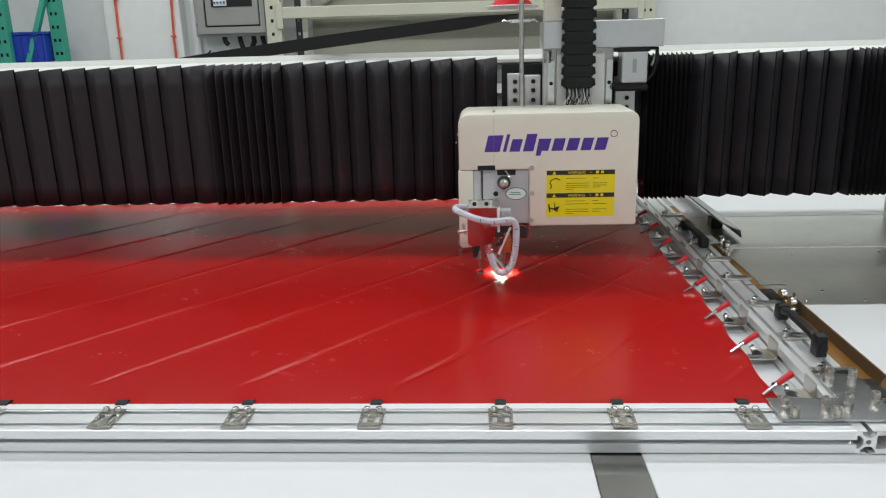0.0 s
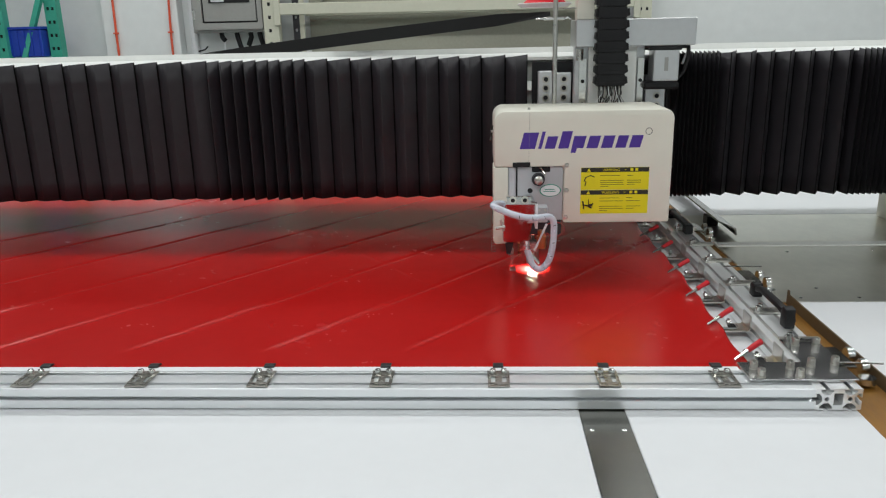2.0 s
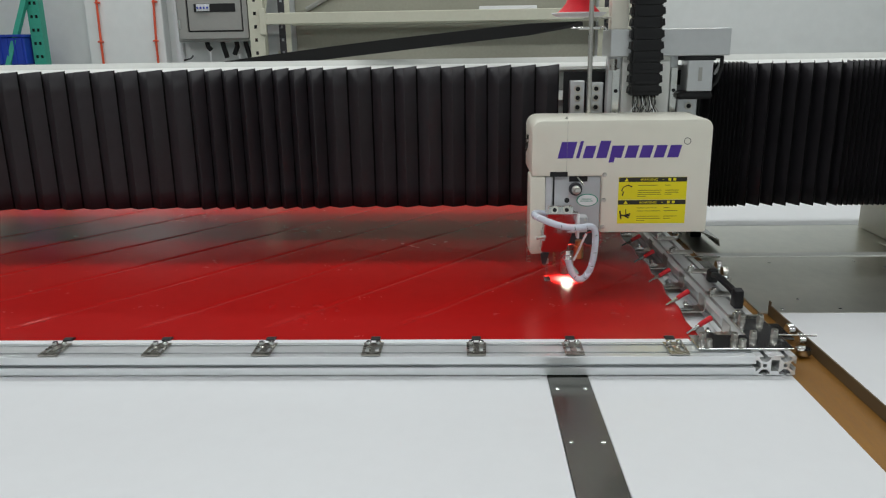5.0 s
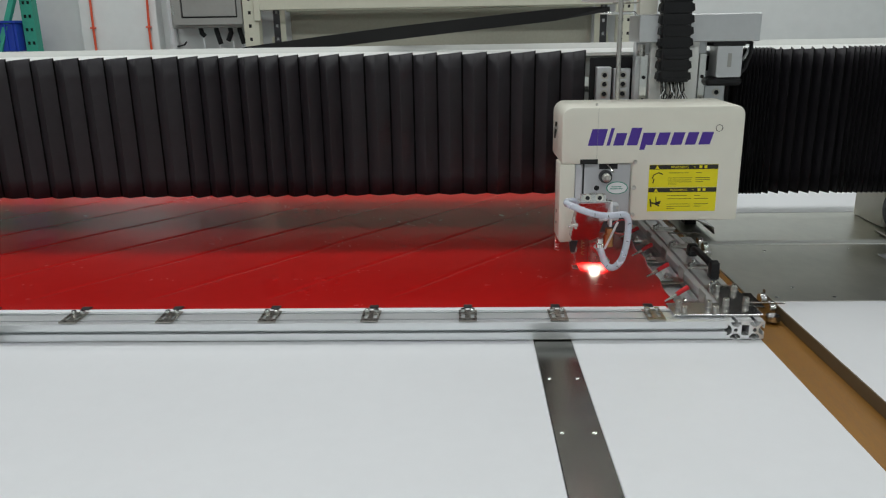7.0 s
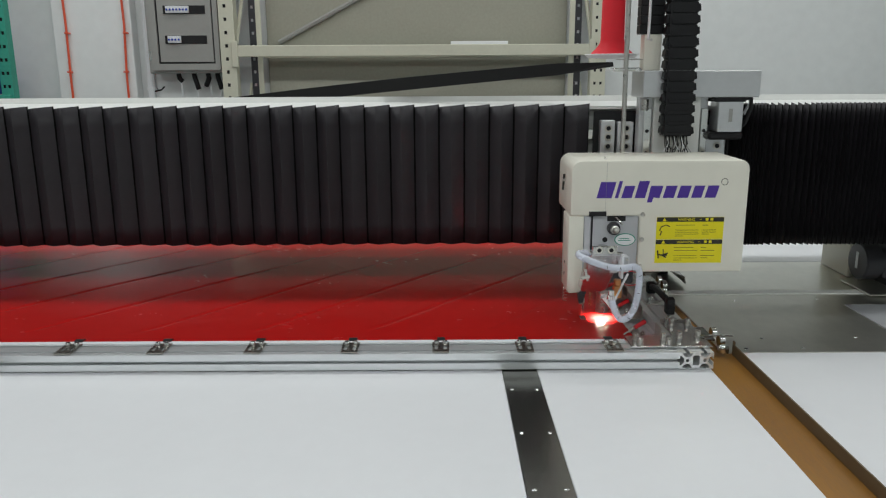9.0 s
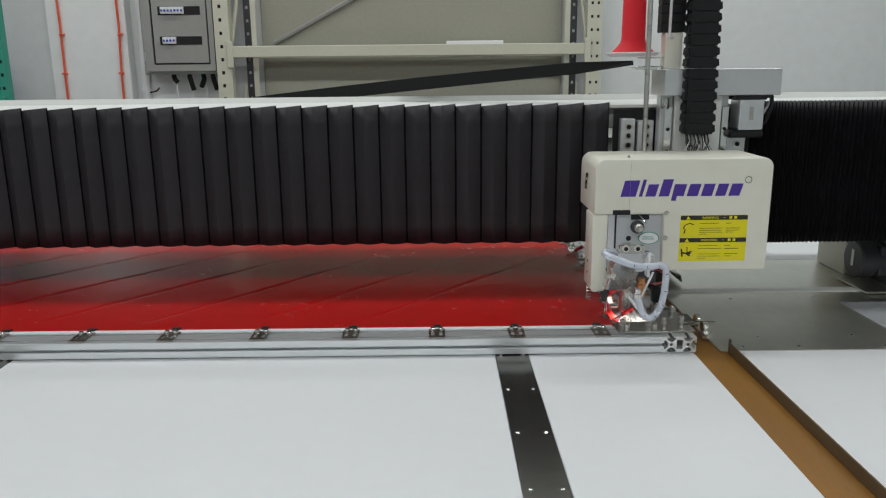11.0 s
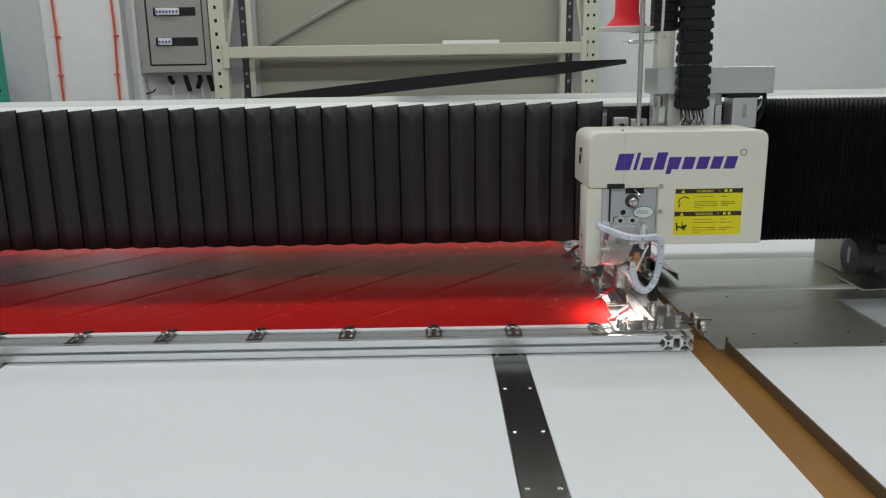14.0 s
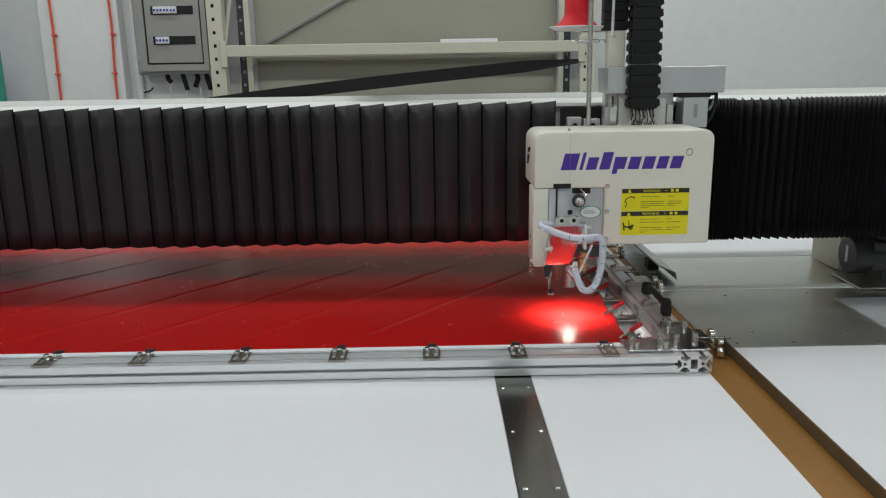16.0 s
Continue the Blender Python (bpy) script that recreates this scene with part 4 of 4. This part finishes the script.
def sewing_head():
    t = thing("sewing_head", (0.29, 0.4, 0.90), "cream sewing machine head with yellow warning stickers", "sewing head")
    yf = 0.31
    part("cover", prism(cover_outline(), yf, 0.50, bevel=0.006), M_CREAM, t, "cream enamelled head cover", smooth=True)
    leg = [(0.074, 1.1715), (0.1115, 1.1715), (0.1115, 0.985), (0.106, 0.976), (0.080, 0.974), (0.074, 0.982)]
    part("needle_housing", prism(leg, yf + 0.002, 0.40, bevel=0.003), M_CREAM, t, "cream needle-bar housing", smooth=True)
    fp = part("face_plate", box(0.112, 0.2475, yf + 0.010, 0.45, 1.035, 1.1715, 0.001), M_GREYPL, t, "grey metal face plate")
    part("face_strip", box(0.112, 0.1285, yf + 0.004, yf + 0.0095, 1.035, 1.171, 0.001), M_GREYPL, t, "grey metal strip")
    # flat near-black pieces paint the shade of slit, slot and hole
    part("thread_slit", box(0.1305, 0.1345, yf + 0.0085, yf + 0.0098, 1.085, 1.1705), M_DARK, fp, "dark thread slit")
    part("slot", box(0.122, 0.165, yf - 0.0006, yf + 0.0001, 1.172, 1.184), M_DARK, t, "dark thread slot")
    part("slot", box(0.170, 0.215, yf + 0.0085, yf + 0.0098, 1.158, 1.171), M_DARK, fp, "dark slot")
    k = part("tension_knob", lathe([(0.0165, 0), (0.0165, 0.004), (0.0135, 0.005), (0.0135, 0.007), (0.0155, 0.0075), (0.0155, 0.011), (0.012, 0.012)], (0.186, yf + 0.0098, 1.140), "y", 20), M_MOTOR, t, "dark tension disc", smooth=True)
    part("knob_tip", lathe([(0.0105, 0.0), (0.0105, 0.010), (0.007, 0.012), (0.005, 0.018), (0.003, 0.019)], (0.186, yf - 0.0025, 1.140), "y", 20), M_NICKEL, k, "knurled steel knob", smooth=True)
    part("take_up_lever", tube([(0.190, yf + 0.006, 1.168), (0.198, yf - 0.006, 1.160), (0.203, yf - 0.010, 1.152)], 0.0022, seg=6), M_CHROME, t, smooth=True)
    part("hole", lathe([(0.0065, 0), (0.0065, 0.0006)], (0.166, yf + 0.0095, 1.111), "y", 16), M_DARK, fp)
    ov = part("oval_badge", prism(disc(0.216, 1.111, 0.0265, 28, 0.60), yf + 0.0085, yf + 0.0098), M_GREENINK, t, "white oval badge with green rim")
    part("oval_field", prism(disc(0.216, 1.111, 0.0240, 28, 0.58), yf + 0.0078, yf + 0.0084), M_WHITE, ov)
    for dz, w in ((0.003, 0.012), (-0.002, 0.015)):
        part("print_line", box(0.214 - w, 0.214 + w, yf + 0.0072, yf + 0.0077, 1.111 + dz - 0.0009, 1.111 + dz + 0.0009), M_GREENINK, ov)
    sc = part("cover_screw", lathe([(0.0055, 0), (0.0055, 0.0016), (0.004, 0.0032), (0.0015, 0.0036)], (0.2545, yf - 0.0001, 1.176), "y", 14), M_NICKEL, t, smooth=True, at=(0.2545, yf, 1.176))
    again(sc, (0.255, yf, 1.113))
    again(sc, (0.2545, yf, 1.045))
    part("side_screw", lathe([(0.004, 0), (0.004, 0.006)], (0.070, 0.40, 1.25), "x", 10), M_NICKEL, t, smooth=True)
    part("side_latch", tube([(0.073, 0.40, 1.265), (0.071, 0.40, 1.235), (0.068, 0.385, 1.228)], 0.0028, seg=6), M_INK, t)
    part("thread_line", tube([(0.1625, yf + 0.04, 1.3115), (0.1625, yf - 0.001, 1.306), (0.1615, yf - 0.0015, 1.184)], 0.00025, seg=4), M_BOX, t, "fine dark thread")
    part("thread_eye", lathe([(0.004, 0), (0.0025, 0.004), (0.003, 0.006)], (0.1625, yf + 0.03, 1.309), "z", 10), M_NICKEL, t, smooth=True)
    brand_strokes(t, yf)
    sticker(t, 0.290, 0.456, 1.1135, 1.169, yf, True)
    sticker(t, 0.290, 0.456, 1.053, 1.1125, yf, False)
    # projecting bracket, with its box and lugs
    yb = 0.14
    pb = prism([(0.098, 1.116), (0.168, 1.116), (0.166, 1.074), (0.158, 1.005), (0.146, 0.997), (0.100, 0.997), (0.096, 1.005)], yb, yb + 0.045, bevel=0.003)
    for v in pb.verts:
        v.co.y += (1.116 - v.co.z) * 0.9
    part("bracket", pb, M_BRUSHED, t, "bright metal sensor bracket")
    part("bracket_arm", box(0.150, 0.172, yb + 0.0455, yf + 0.0095, 1.06, 1.10, 0.003), M_CASE, t, "metal arm")
    part("lug_plate", prism([(0.099, 1.1165), (0.170, 1.1165), (0.170, 1.1205), (0.156, 1.1205), (0.156, 1.135), (0.101, 1.135), (0.101, 1.1205), (0.099, 1.1205)], yb - 0.003, yb + 0.008, bevel=0.001), M_CHROME, t, "bright lug plate")
    lg = part("lug_bore", lathe([(0.0085, 0), (0.0085, 0.001), (0.006, 0.0012)], (0.115, yb - 0.003, 1.128), "y", 16), M_STEEL_D, t, at=(0.115, yb, 1.128))
    again(lg, (0.142, yb, 1.128))
    # near-black discs for the shade inside the lug bores
    ld = part("bore_hole", lathe([(0.0048, 0), (0.0048, 0.0006)], (0.115, yb - 0.0043, 1.127), "y", 14), M_DARK, t, at=(0.115, yb, 1.127))
    again(ld, (0.142, yb, 1.127))
    part("edge_rib", box(0.166, 0.172, yb - 0.004, yb + 0.02, 1.06, 1.116, 0.001), M_WHITE, t, "pale edge rib")
    part("mount_block", box(0.174, 0.200, yb + 0.06, yb + 0.09, 1.058, 1.096, 0.002), M_GREYPL, t, "grey mounting block")
    ms = part("mount_screw", lathe([(0.003, 0), (0.003, 0.002)], (0.180, yb + 0.0598, 1.089), "y", 10), M_NICKEL, t, at=(0.180, yb + 0.06, 1.089))
    for x, z in ((0.194, 1.089), (0.180, 1.066), (0.194, 1.066)):
        again(ms, (x, yb + 0.06, z))
    part("side_knob", tube([(0.076, yb + 0.01, 1.058), (0.098, yb + 0.01, 1.062)], 0.004, seg=8), M_NICKEL, t, smooth=True)
    part("side_knob", tube([(0.088, yb + 0.012, 1.078), (0.094, yb + 0.012, 1.052)], 0.003, seg=8), M_NICKEL, t, smooth=True)
    # hose
    hp = [(0.097, 0.182, 1.108), (0.086, 0.172, 1.112), (0.073, 0.158, 1.114), (0.072, 0.140, 1.113), (0.085, 0.126, 1.109), (0.110, 0.118, 1.100), (0.140, 0.117, 1.092), (0.170, 0.120, 1.090), (0.195, 0.130, 1.090), (0.207, 0.135, 1.078),
          (0.209, 0.137, 1.050), (0.206, 0.137, 1.015), (0.199, 0.138, 0.985), (0.186, 0.139, 0.966), (0.172, 0.139, 0.963), (0.160, 0.139, 0.975), (0.152, 0.139, 0.998), (0.147, 0.139, 1.014)]
    smooth_hp = []
    for i in range(len(hp) - 1):
        q = [Vector(hp[max(0, min(len(hp) - 1, i + k))]) for k in (-1, 0, 1, 2)]
        for s in (0, 0.25, 0.5, 0.75):
            a = q[1] * 2 + (q[2] - q[0]) * s + (q[0] * 2 - q[1] * 5 + q[2] * 4 - q[3]) * s * s + (q[1] * 3 - q[0] - q[2] * 3 + q[3]) * s ** 3
            smooth_hp.append(a / 2)
    smooth_hp.append(Vector(hp[-1]))
    hose = part("hose", tube(smooth_hp, 0.0078, seg=12), M_HOSE, t, "milky translucent pneumatic hose", smooth=True)
    for i in (22, 26, 30, 37, 42, 46, 51, 58):
        a, c = smooth_hp[i], smooth_hp[i + 1]
        dr = (c - a).normalized()
        mid = (a + c) / 2 + Vector((0, -0.0077, 0))
        s = dr.cross(Vector((0, 1, 0)))
        part("hose_mark", tube([mid - s * 0.0032 + dr * 0.001, mid + s * 0.0032 - dr * 0.001], 0.0008, seg=5), M_INK, hose, "black printed tick")
    part("hose_fitting", lathe([(0.006, 0), (0.009, 0.002), (0.009, 0.010), (0.007, 0.012), (0.007, 0.022)], (0.147, 0.139, 1.010), "z", 14), M_CHROME, t, smooth=True)
    # needle bar, foot and lamp
    part("needle_bar", tube([(0.117, 0.35, 0.99), (0.117, 0.35, 0.935)], 0.0045, seg=10), M_NICKEL, t, smooth=True)
    part("needle", tube([(0.1205, 0.35, 0.945), (0.1205, 0.35, 0.8905)], 0.0009, seg=6), M_CHROME, t, smooth=True)
    part("needle_clamp", box(0.112, 0.127, 0.343, 0.357, 0.938, 0.952, 0.002), M_NICKEL, t)
    b = tube([(0.124, 0.358, 0.99), (0.124, 0.358, 0.905)], 0.0035, seg=8)
    box(0.117, 0.133, 0.335, 0.366, 0.8935, 0.898, 0.001, bm=b)
    part("presser_foot", b, M_CHROME, t, "bright presser foot")
    part("foot_spring", tube([(0.142 + 0.004 * math.cos(i * 0.9), 0.35 + 0.004 * math.sin(i * 0.9), 0.985 - 0.0011 * i) for i in range(50)], 0.0008, seg=5), M_COPPER, t)
    part("side_spring", tube([(0.074 + 0.006 * math.cos(i * 0.9), 0.34 + 0.006 * math.sin(i * 0.9), 0.985 - 0.0011 * i) for i in range(36)], 0.0009, seg=5), M_CHROME, t)
    part("knife_bracket", prism([(0.104, 0.975), (0.126, 0.975), (0.118, 0.945), (0.108, 0.945)], 0.325, 0.34), M_MOTOR, t, "dark steel bracket")
    part("solenoid", lathe([(0.012, 0), (0.012, 0.03), (0.009, 0.032), (0.009, 0.045)], (0.192, 0.275, 0.975), "z", 16), M_COPPER, t, "small copper solenoid", smooth=True)
    loop = [(0.226 + 0.024 * math.cos(a), 0.285 + 0.006 * math.sin(a), 1.020 + 0.017 * math.sin(a)) for a in [2.8 - 0.45 * k for k in range(13)]]
    part("air_rod", tube([(0.198, 0.2, 1.055), (0.170, 0.2, 0.990)], 0.0028, seg=8), M_WHITE, t, "thin pale air tube", smooth=True)
    part("air_nozzle", tube([(0.140, 0.188, 1.004), (0.150, 0.19, 0.992), (0.168, 0.195, 0.968), (0.176, 0.197, 0.957)], 0.0085, seg=14), M_CHROME, t, "bright metal nozzle", smooth=True)
    hs = part("housing_screw", lathe([(0.004, 0), (0.004, 0.0008)], (0.0731, 0.36, 1.045), "x", 10), M_DARK, t, at=(0.0731, 0.36, 1.045))
    again(hs, (0.0731, 0.36, 1.015))
    part("loop_wire", tube(loop, 0.0012, seg=6), M_REDPL, t, "thin red wire loop", smooth=True)
    part("under_arm", box(0.112, 0.247, 0.34, 0.46, 0.99, 1.0345, 0.004), M_MOTOR, t, "dark lower casting")
    tb = bmesh.new()
    ring_o = [(0.0165, 0.906), (0.0165, 0.962), (0.010, 0.968), (0.002, 0.968), (0.002, 0.9665), (0.0150, 0.9655), (0.0150, 0.906)]
    n = 20
    rings = [[tb.verts.new((0.178 + r * math.cos(2 * math.pi * k / n), 0.372 + r * math.sin(2 * math.pi * k / n), z)) for k in range(n)] for r, z in ring_o]
    for a, c in zip(rings, rings[1:] + rings[:1]):
        for k in range(n):
            tb.faces.new((a[k], a[(k + 1) % n], c[(k + 1) % n], c[k]))
    bmesh.ops.recalc_face_normals(tb, faces=tb.faces[:])
    lamp = part("lamp_housing", tb, M_NICKEL, t, "small metal lamp tube", smooth=True)
    part("led", prism(disc(0.178, 0.372, 0.0125, 10), 0.917, 0.9185, axis="z"), M_LED, lamp, "glowing white lamp")
    part("lamp_arm", tube([(0.178, 0.372, 0.966), (0.178, 0.39, 0.995)], 0.004, seg=8), M_NICKEL, t)
    # cable chain rising from the cover
    lk = prism(round_rect(0.351, 0.4235, 1.3502, 1.3784, 0.002, 1), 0.505, 0.548, bevel=0.0008)
    box(0.358, 0.418, 0.501, 0.5045, 1.353, 1.360, bm=lk)
    link = part("chain_link", lk, M_BLACK, t, "black plastic chain link", at=(0.388, 0.525, 1.35))
    for i in range(1, 26):
        again(link, (0.388 - 0.0002 * i, 0.525, 1.35 + 0.0285 * i))
    tab = part("chain_tab", prism([(0.344, 1.357), (0.3515, 1.354), (0.3515, 1.374), (0.346, 1.374)], 0.51, 0.54), M_BLACK, t, at=(0.348, 0.525, 1.35))
    tab2 = part("chain_tab", prism([(0.432, 1.357), (0.4245, 1.354), (0.4245, 1.374), (0.430, 1.374)], 0.51, 0.54), M_BLACK, t, at=(0.428, 0.525, 1.35))
    for i in range(1, 26):
        again(tab, (0.348 - 0.0002 * i, 0.525, 1.35 + 0.0285 * i))
        again(tab2, (0.428 - 0.0002 * i, 0.525, 1.35 + 0.0285 * i))
    rng = random.Random(3)
    for i in range(20):
        x = 0.358 + 0.0031 * i
        part("chain_wire", tube([(x, 0.52, 1.352), (x + rng.uniform(-0.004, 0.004), 0.508, 1.330), (x + rng.uniform(-0.02, 0.012), 0.49, 1.309)], 0.0016, seg=5), (M_INK, M_BLACK, M_WHITE, M_INK, M_BLACK, M_BOX)[i % 6], t, "thin wire", smooth=True)
    # thread stand on the cover
    part("stand_rod", tube([(0.238, 0.485, 1.305), (0.237, 0.490, 1.75)], 0.0062, seg=12), M_NICKEL, t, "steel thread-stand rod", smooth=True)
    b = bmesh.new()
    ring = [(0.215 + 0.016 * math.cos(a) - 0.01, 0.49 + 0.008 * math.sin(a), 1.524) for a in [k * 0.6 for k in range(11)]]
    tube(ring, 0.0022, b, 6)
    box(0.205, 0.262, 0.483, 0.497, 1.519, 1.528, 0.002, bm=b)
    tube([(0.255, 0.49, 1.524), (0.272, 0.49, 1.526), (0.278, 0.49, 1.520)], 0.003, b, 6)
    part("thread_guide", b, M_CHROME, t, "bright thread guide")
    part("spool_tray", lathe([(0.02, 0), (0.060, 0.002), (0.072, 0.010), (0.071, 0.012), (0.05, 0.006), (0.02, 0.006)], (0.216, 0.565, 1.552), "z", 32), M_WHITE, t, "white plastic spool tray", smooth=True)
    part("tray_arm", box(0.23, 0.30, 0.56, 0.575, 1.5485, 1.5515, 0.001), M_NICKEL, t)
    cone = thing("thread_cone", (0.216, 0.565, 1.5585), "red thread cone on the white spool tray", "thread cone")
    part("thread", lathe([(0.058, 0.0), (0.058, 0.004), (0.045, 0.016), (0.034, 0.03), (0.031, 0.04), (0.029, 0.2), (0.027, 0.21)], (0.216, 0.565, 1.5592), "z", 32), M_THREAD, cone, smooth=True)
    return t, cone


# ---- movement ----
def head_x(t):
    keys = ((0.0, -0.3137), (0.5, -0.2912), (1.0, -0.2695), (1.5, -0.2471), (2.0, -0.2249), (2.5, -0.2020), (3.0, -0.1797), (3.5, -0.1566), (4.0, -0.1341), (6.5, -0.0216),
            (7.0, 0.0), (7.5, 0.0228), (8.0, 0.0443), (8.5, 0.0672), (9.0, 0.0898), (10.3, 0.1480), (10.7, 0.1598), (11.5, 0.1598), (12.0, 0.1590), (12.5, 0.1530), (13.0, 0.1533),
            (15.0, 0.1531), (15.2, 0.1531), (15.35, 0.1487), (15.5, 0.1361), (15.75, 0.0925), (16.0, 0.0266))
    return interp(keys, t)


def frame_y(t):
    keys = ((0.0, -0.4597), (0.5, -0.4277), (1.0, -0.3980), (1.5, -0.3660), (2.0, -0.3350), (2.5, -0.3032), (3.0, -0.2700), (3.5, -0.2395), (4.0, -0.2087), (6.5, -0.0510),
            (7.0, -0.0199), (7.5, 0.0108), (8.0, 0.0430), (8.5, 0.0755), (9.0, 0.1075), (10.3, 0.1860), (10.7, 0.2010), (11.5, 0.2013), (12.5, 0.2010), (13.5, 0.2004), (15.0, 0.1982),
            (15.22, 0.1978), (15.35, 0.1950), (15.5, 0.1817), (15.75, 0.1345), (16.0, 0.0598))
    return interp(keys, t)


def head_z(t):
    return interp(((0.0, 0.0), (12.85, 0.0), (13.0, 0.0052), (13.2, 0.042), (13.35, 0.0605), (13.5, 0.0617), (16.0, 0.0622)), t)


def interp(keys, t):
    for (a, u), (b, v) in zip(keys, keys[1:]):
        if t <= b:
            return u + (v - u) * (t - a) / (b - a)
    return keys[-1][1]


def motions():
    base = {ob: ob.location.copy() for ob in (FRAME, SHEET, HEAD, CONE, CARRIAGE)}
    ft = (0, 0.5, 1, 1.5, 2, 2.5, 3, 3.5, 4, 5, 6.5, 7, 7.5, 8, 8.5, 9, 10.3, 10.7, 11.5, 12.5, 13.5, 15, 15.22, 15.35, 15.5, 15.75, 16)
    for ob in (FRAME, SHEET):
        p = base[ob]
        walk(ob, [(t, pose(p.x, p.y + frame_y(t), p.z)) for t in ft])
    ht = (0, 0.5, 1, 1.5, 2, 2.5, 3, 3.5, 4, 5, 6.5, 7, 7.5, 8, 8.5, 9, 10.3, 10.7, 11.5, 12, 12.5, 12.85, 13, 13.2, 13.35, 13.5, 15, 15.2, 15.35, 15.5, 15.75, 16)
    for ob in (HEAD, CONE):
        p = base[ob]
        walk(ob, [(t, pose(p.x + head_x(t), p.y, p.z + head_z(t))) for t in ht])
    p = base[CARRIAGE]
    walk(CARRIAGE, [(t, pose(p.x + head_x(t), p.y, p.z)) for t in ht])
    bt = (0, 1, 2, 3, 4, 5.2, 6.5, 7.5, 8.5, 9.5, 10.3, 10.7, 12, 12.5, 15, 15.2, 15.35, 15.5, 15.75, 16)
    tracks_l = {t: leaf_poses(left_pitches(head_x(t)), -0.960 - sum(left_pitches(head_x(t))[:NA]), WIDE) for t in bt}
    for i, ob in enumerate(LEFT):
        if i < 2 * NA:
            walk(ob, [(0, tracks_l[0][i]), (16, tracks_l[0][i])])
        else:
            walk(ob, [(t, tracks_l[t][i]) for t in bt])
    tracks_r = {t: leaf_poses(right_pitches(head_x(t)), head_x(t) + 0.5797, EVEN) for t in bt}
    for i, ob in enumerate(RIGHT):
        walk(ob, [(t, tracks_r[t][i]) for t in bt])


hall()
cable_run(-2.530, -2.535, "orange conduit clipped to the white wall")
cable_run(-2.160, -2.174, "orange conduit clipped to the white wall")
electric_box()
pallet_rack()
green_rack()
work_table()
guide_angle()
gantry()
LEFT = bellows("bellows_cover", "black pleated bellows cover, drawn out along the beam", NA + NB + NC, WIDE)
RIGHT = bellows("bellows_cover", "black pleated bellows cover, squeezed beside the carriage", ND + NE + NF, EVEN, 2)
CARRIAGE = carriage()
HEAD, CONE = sewing_head()
FRAME = clamping_frame()
SHEET = sheet()
motions()
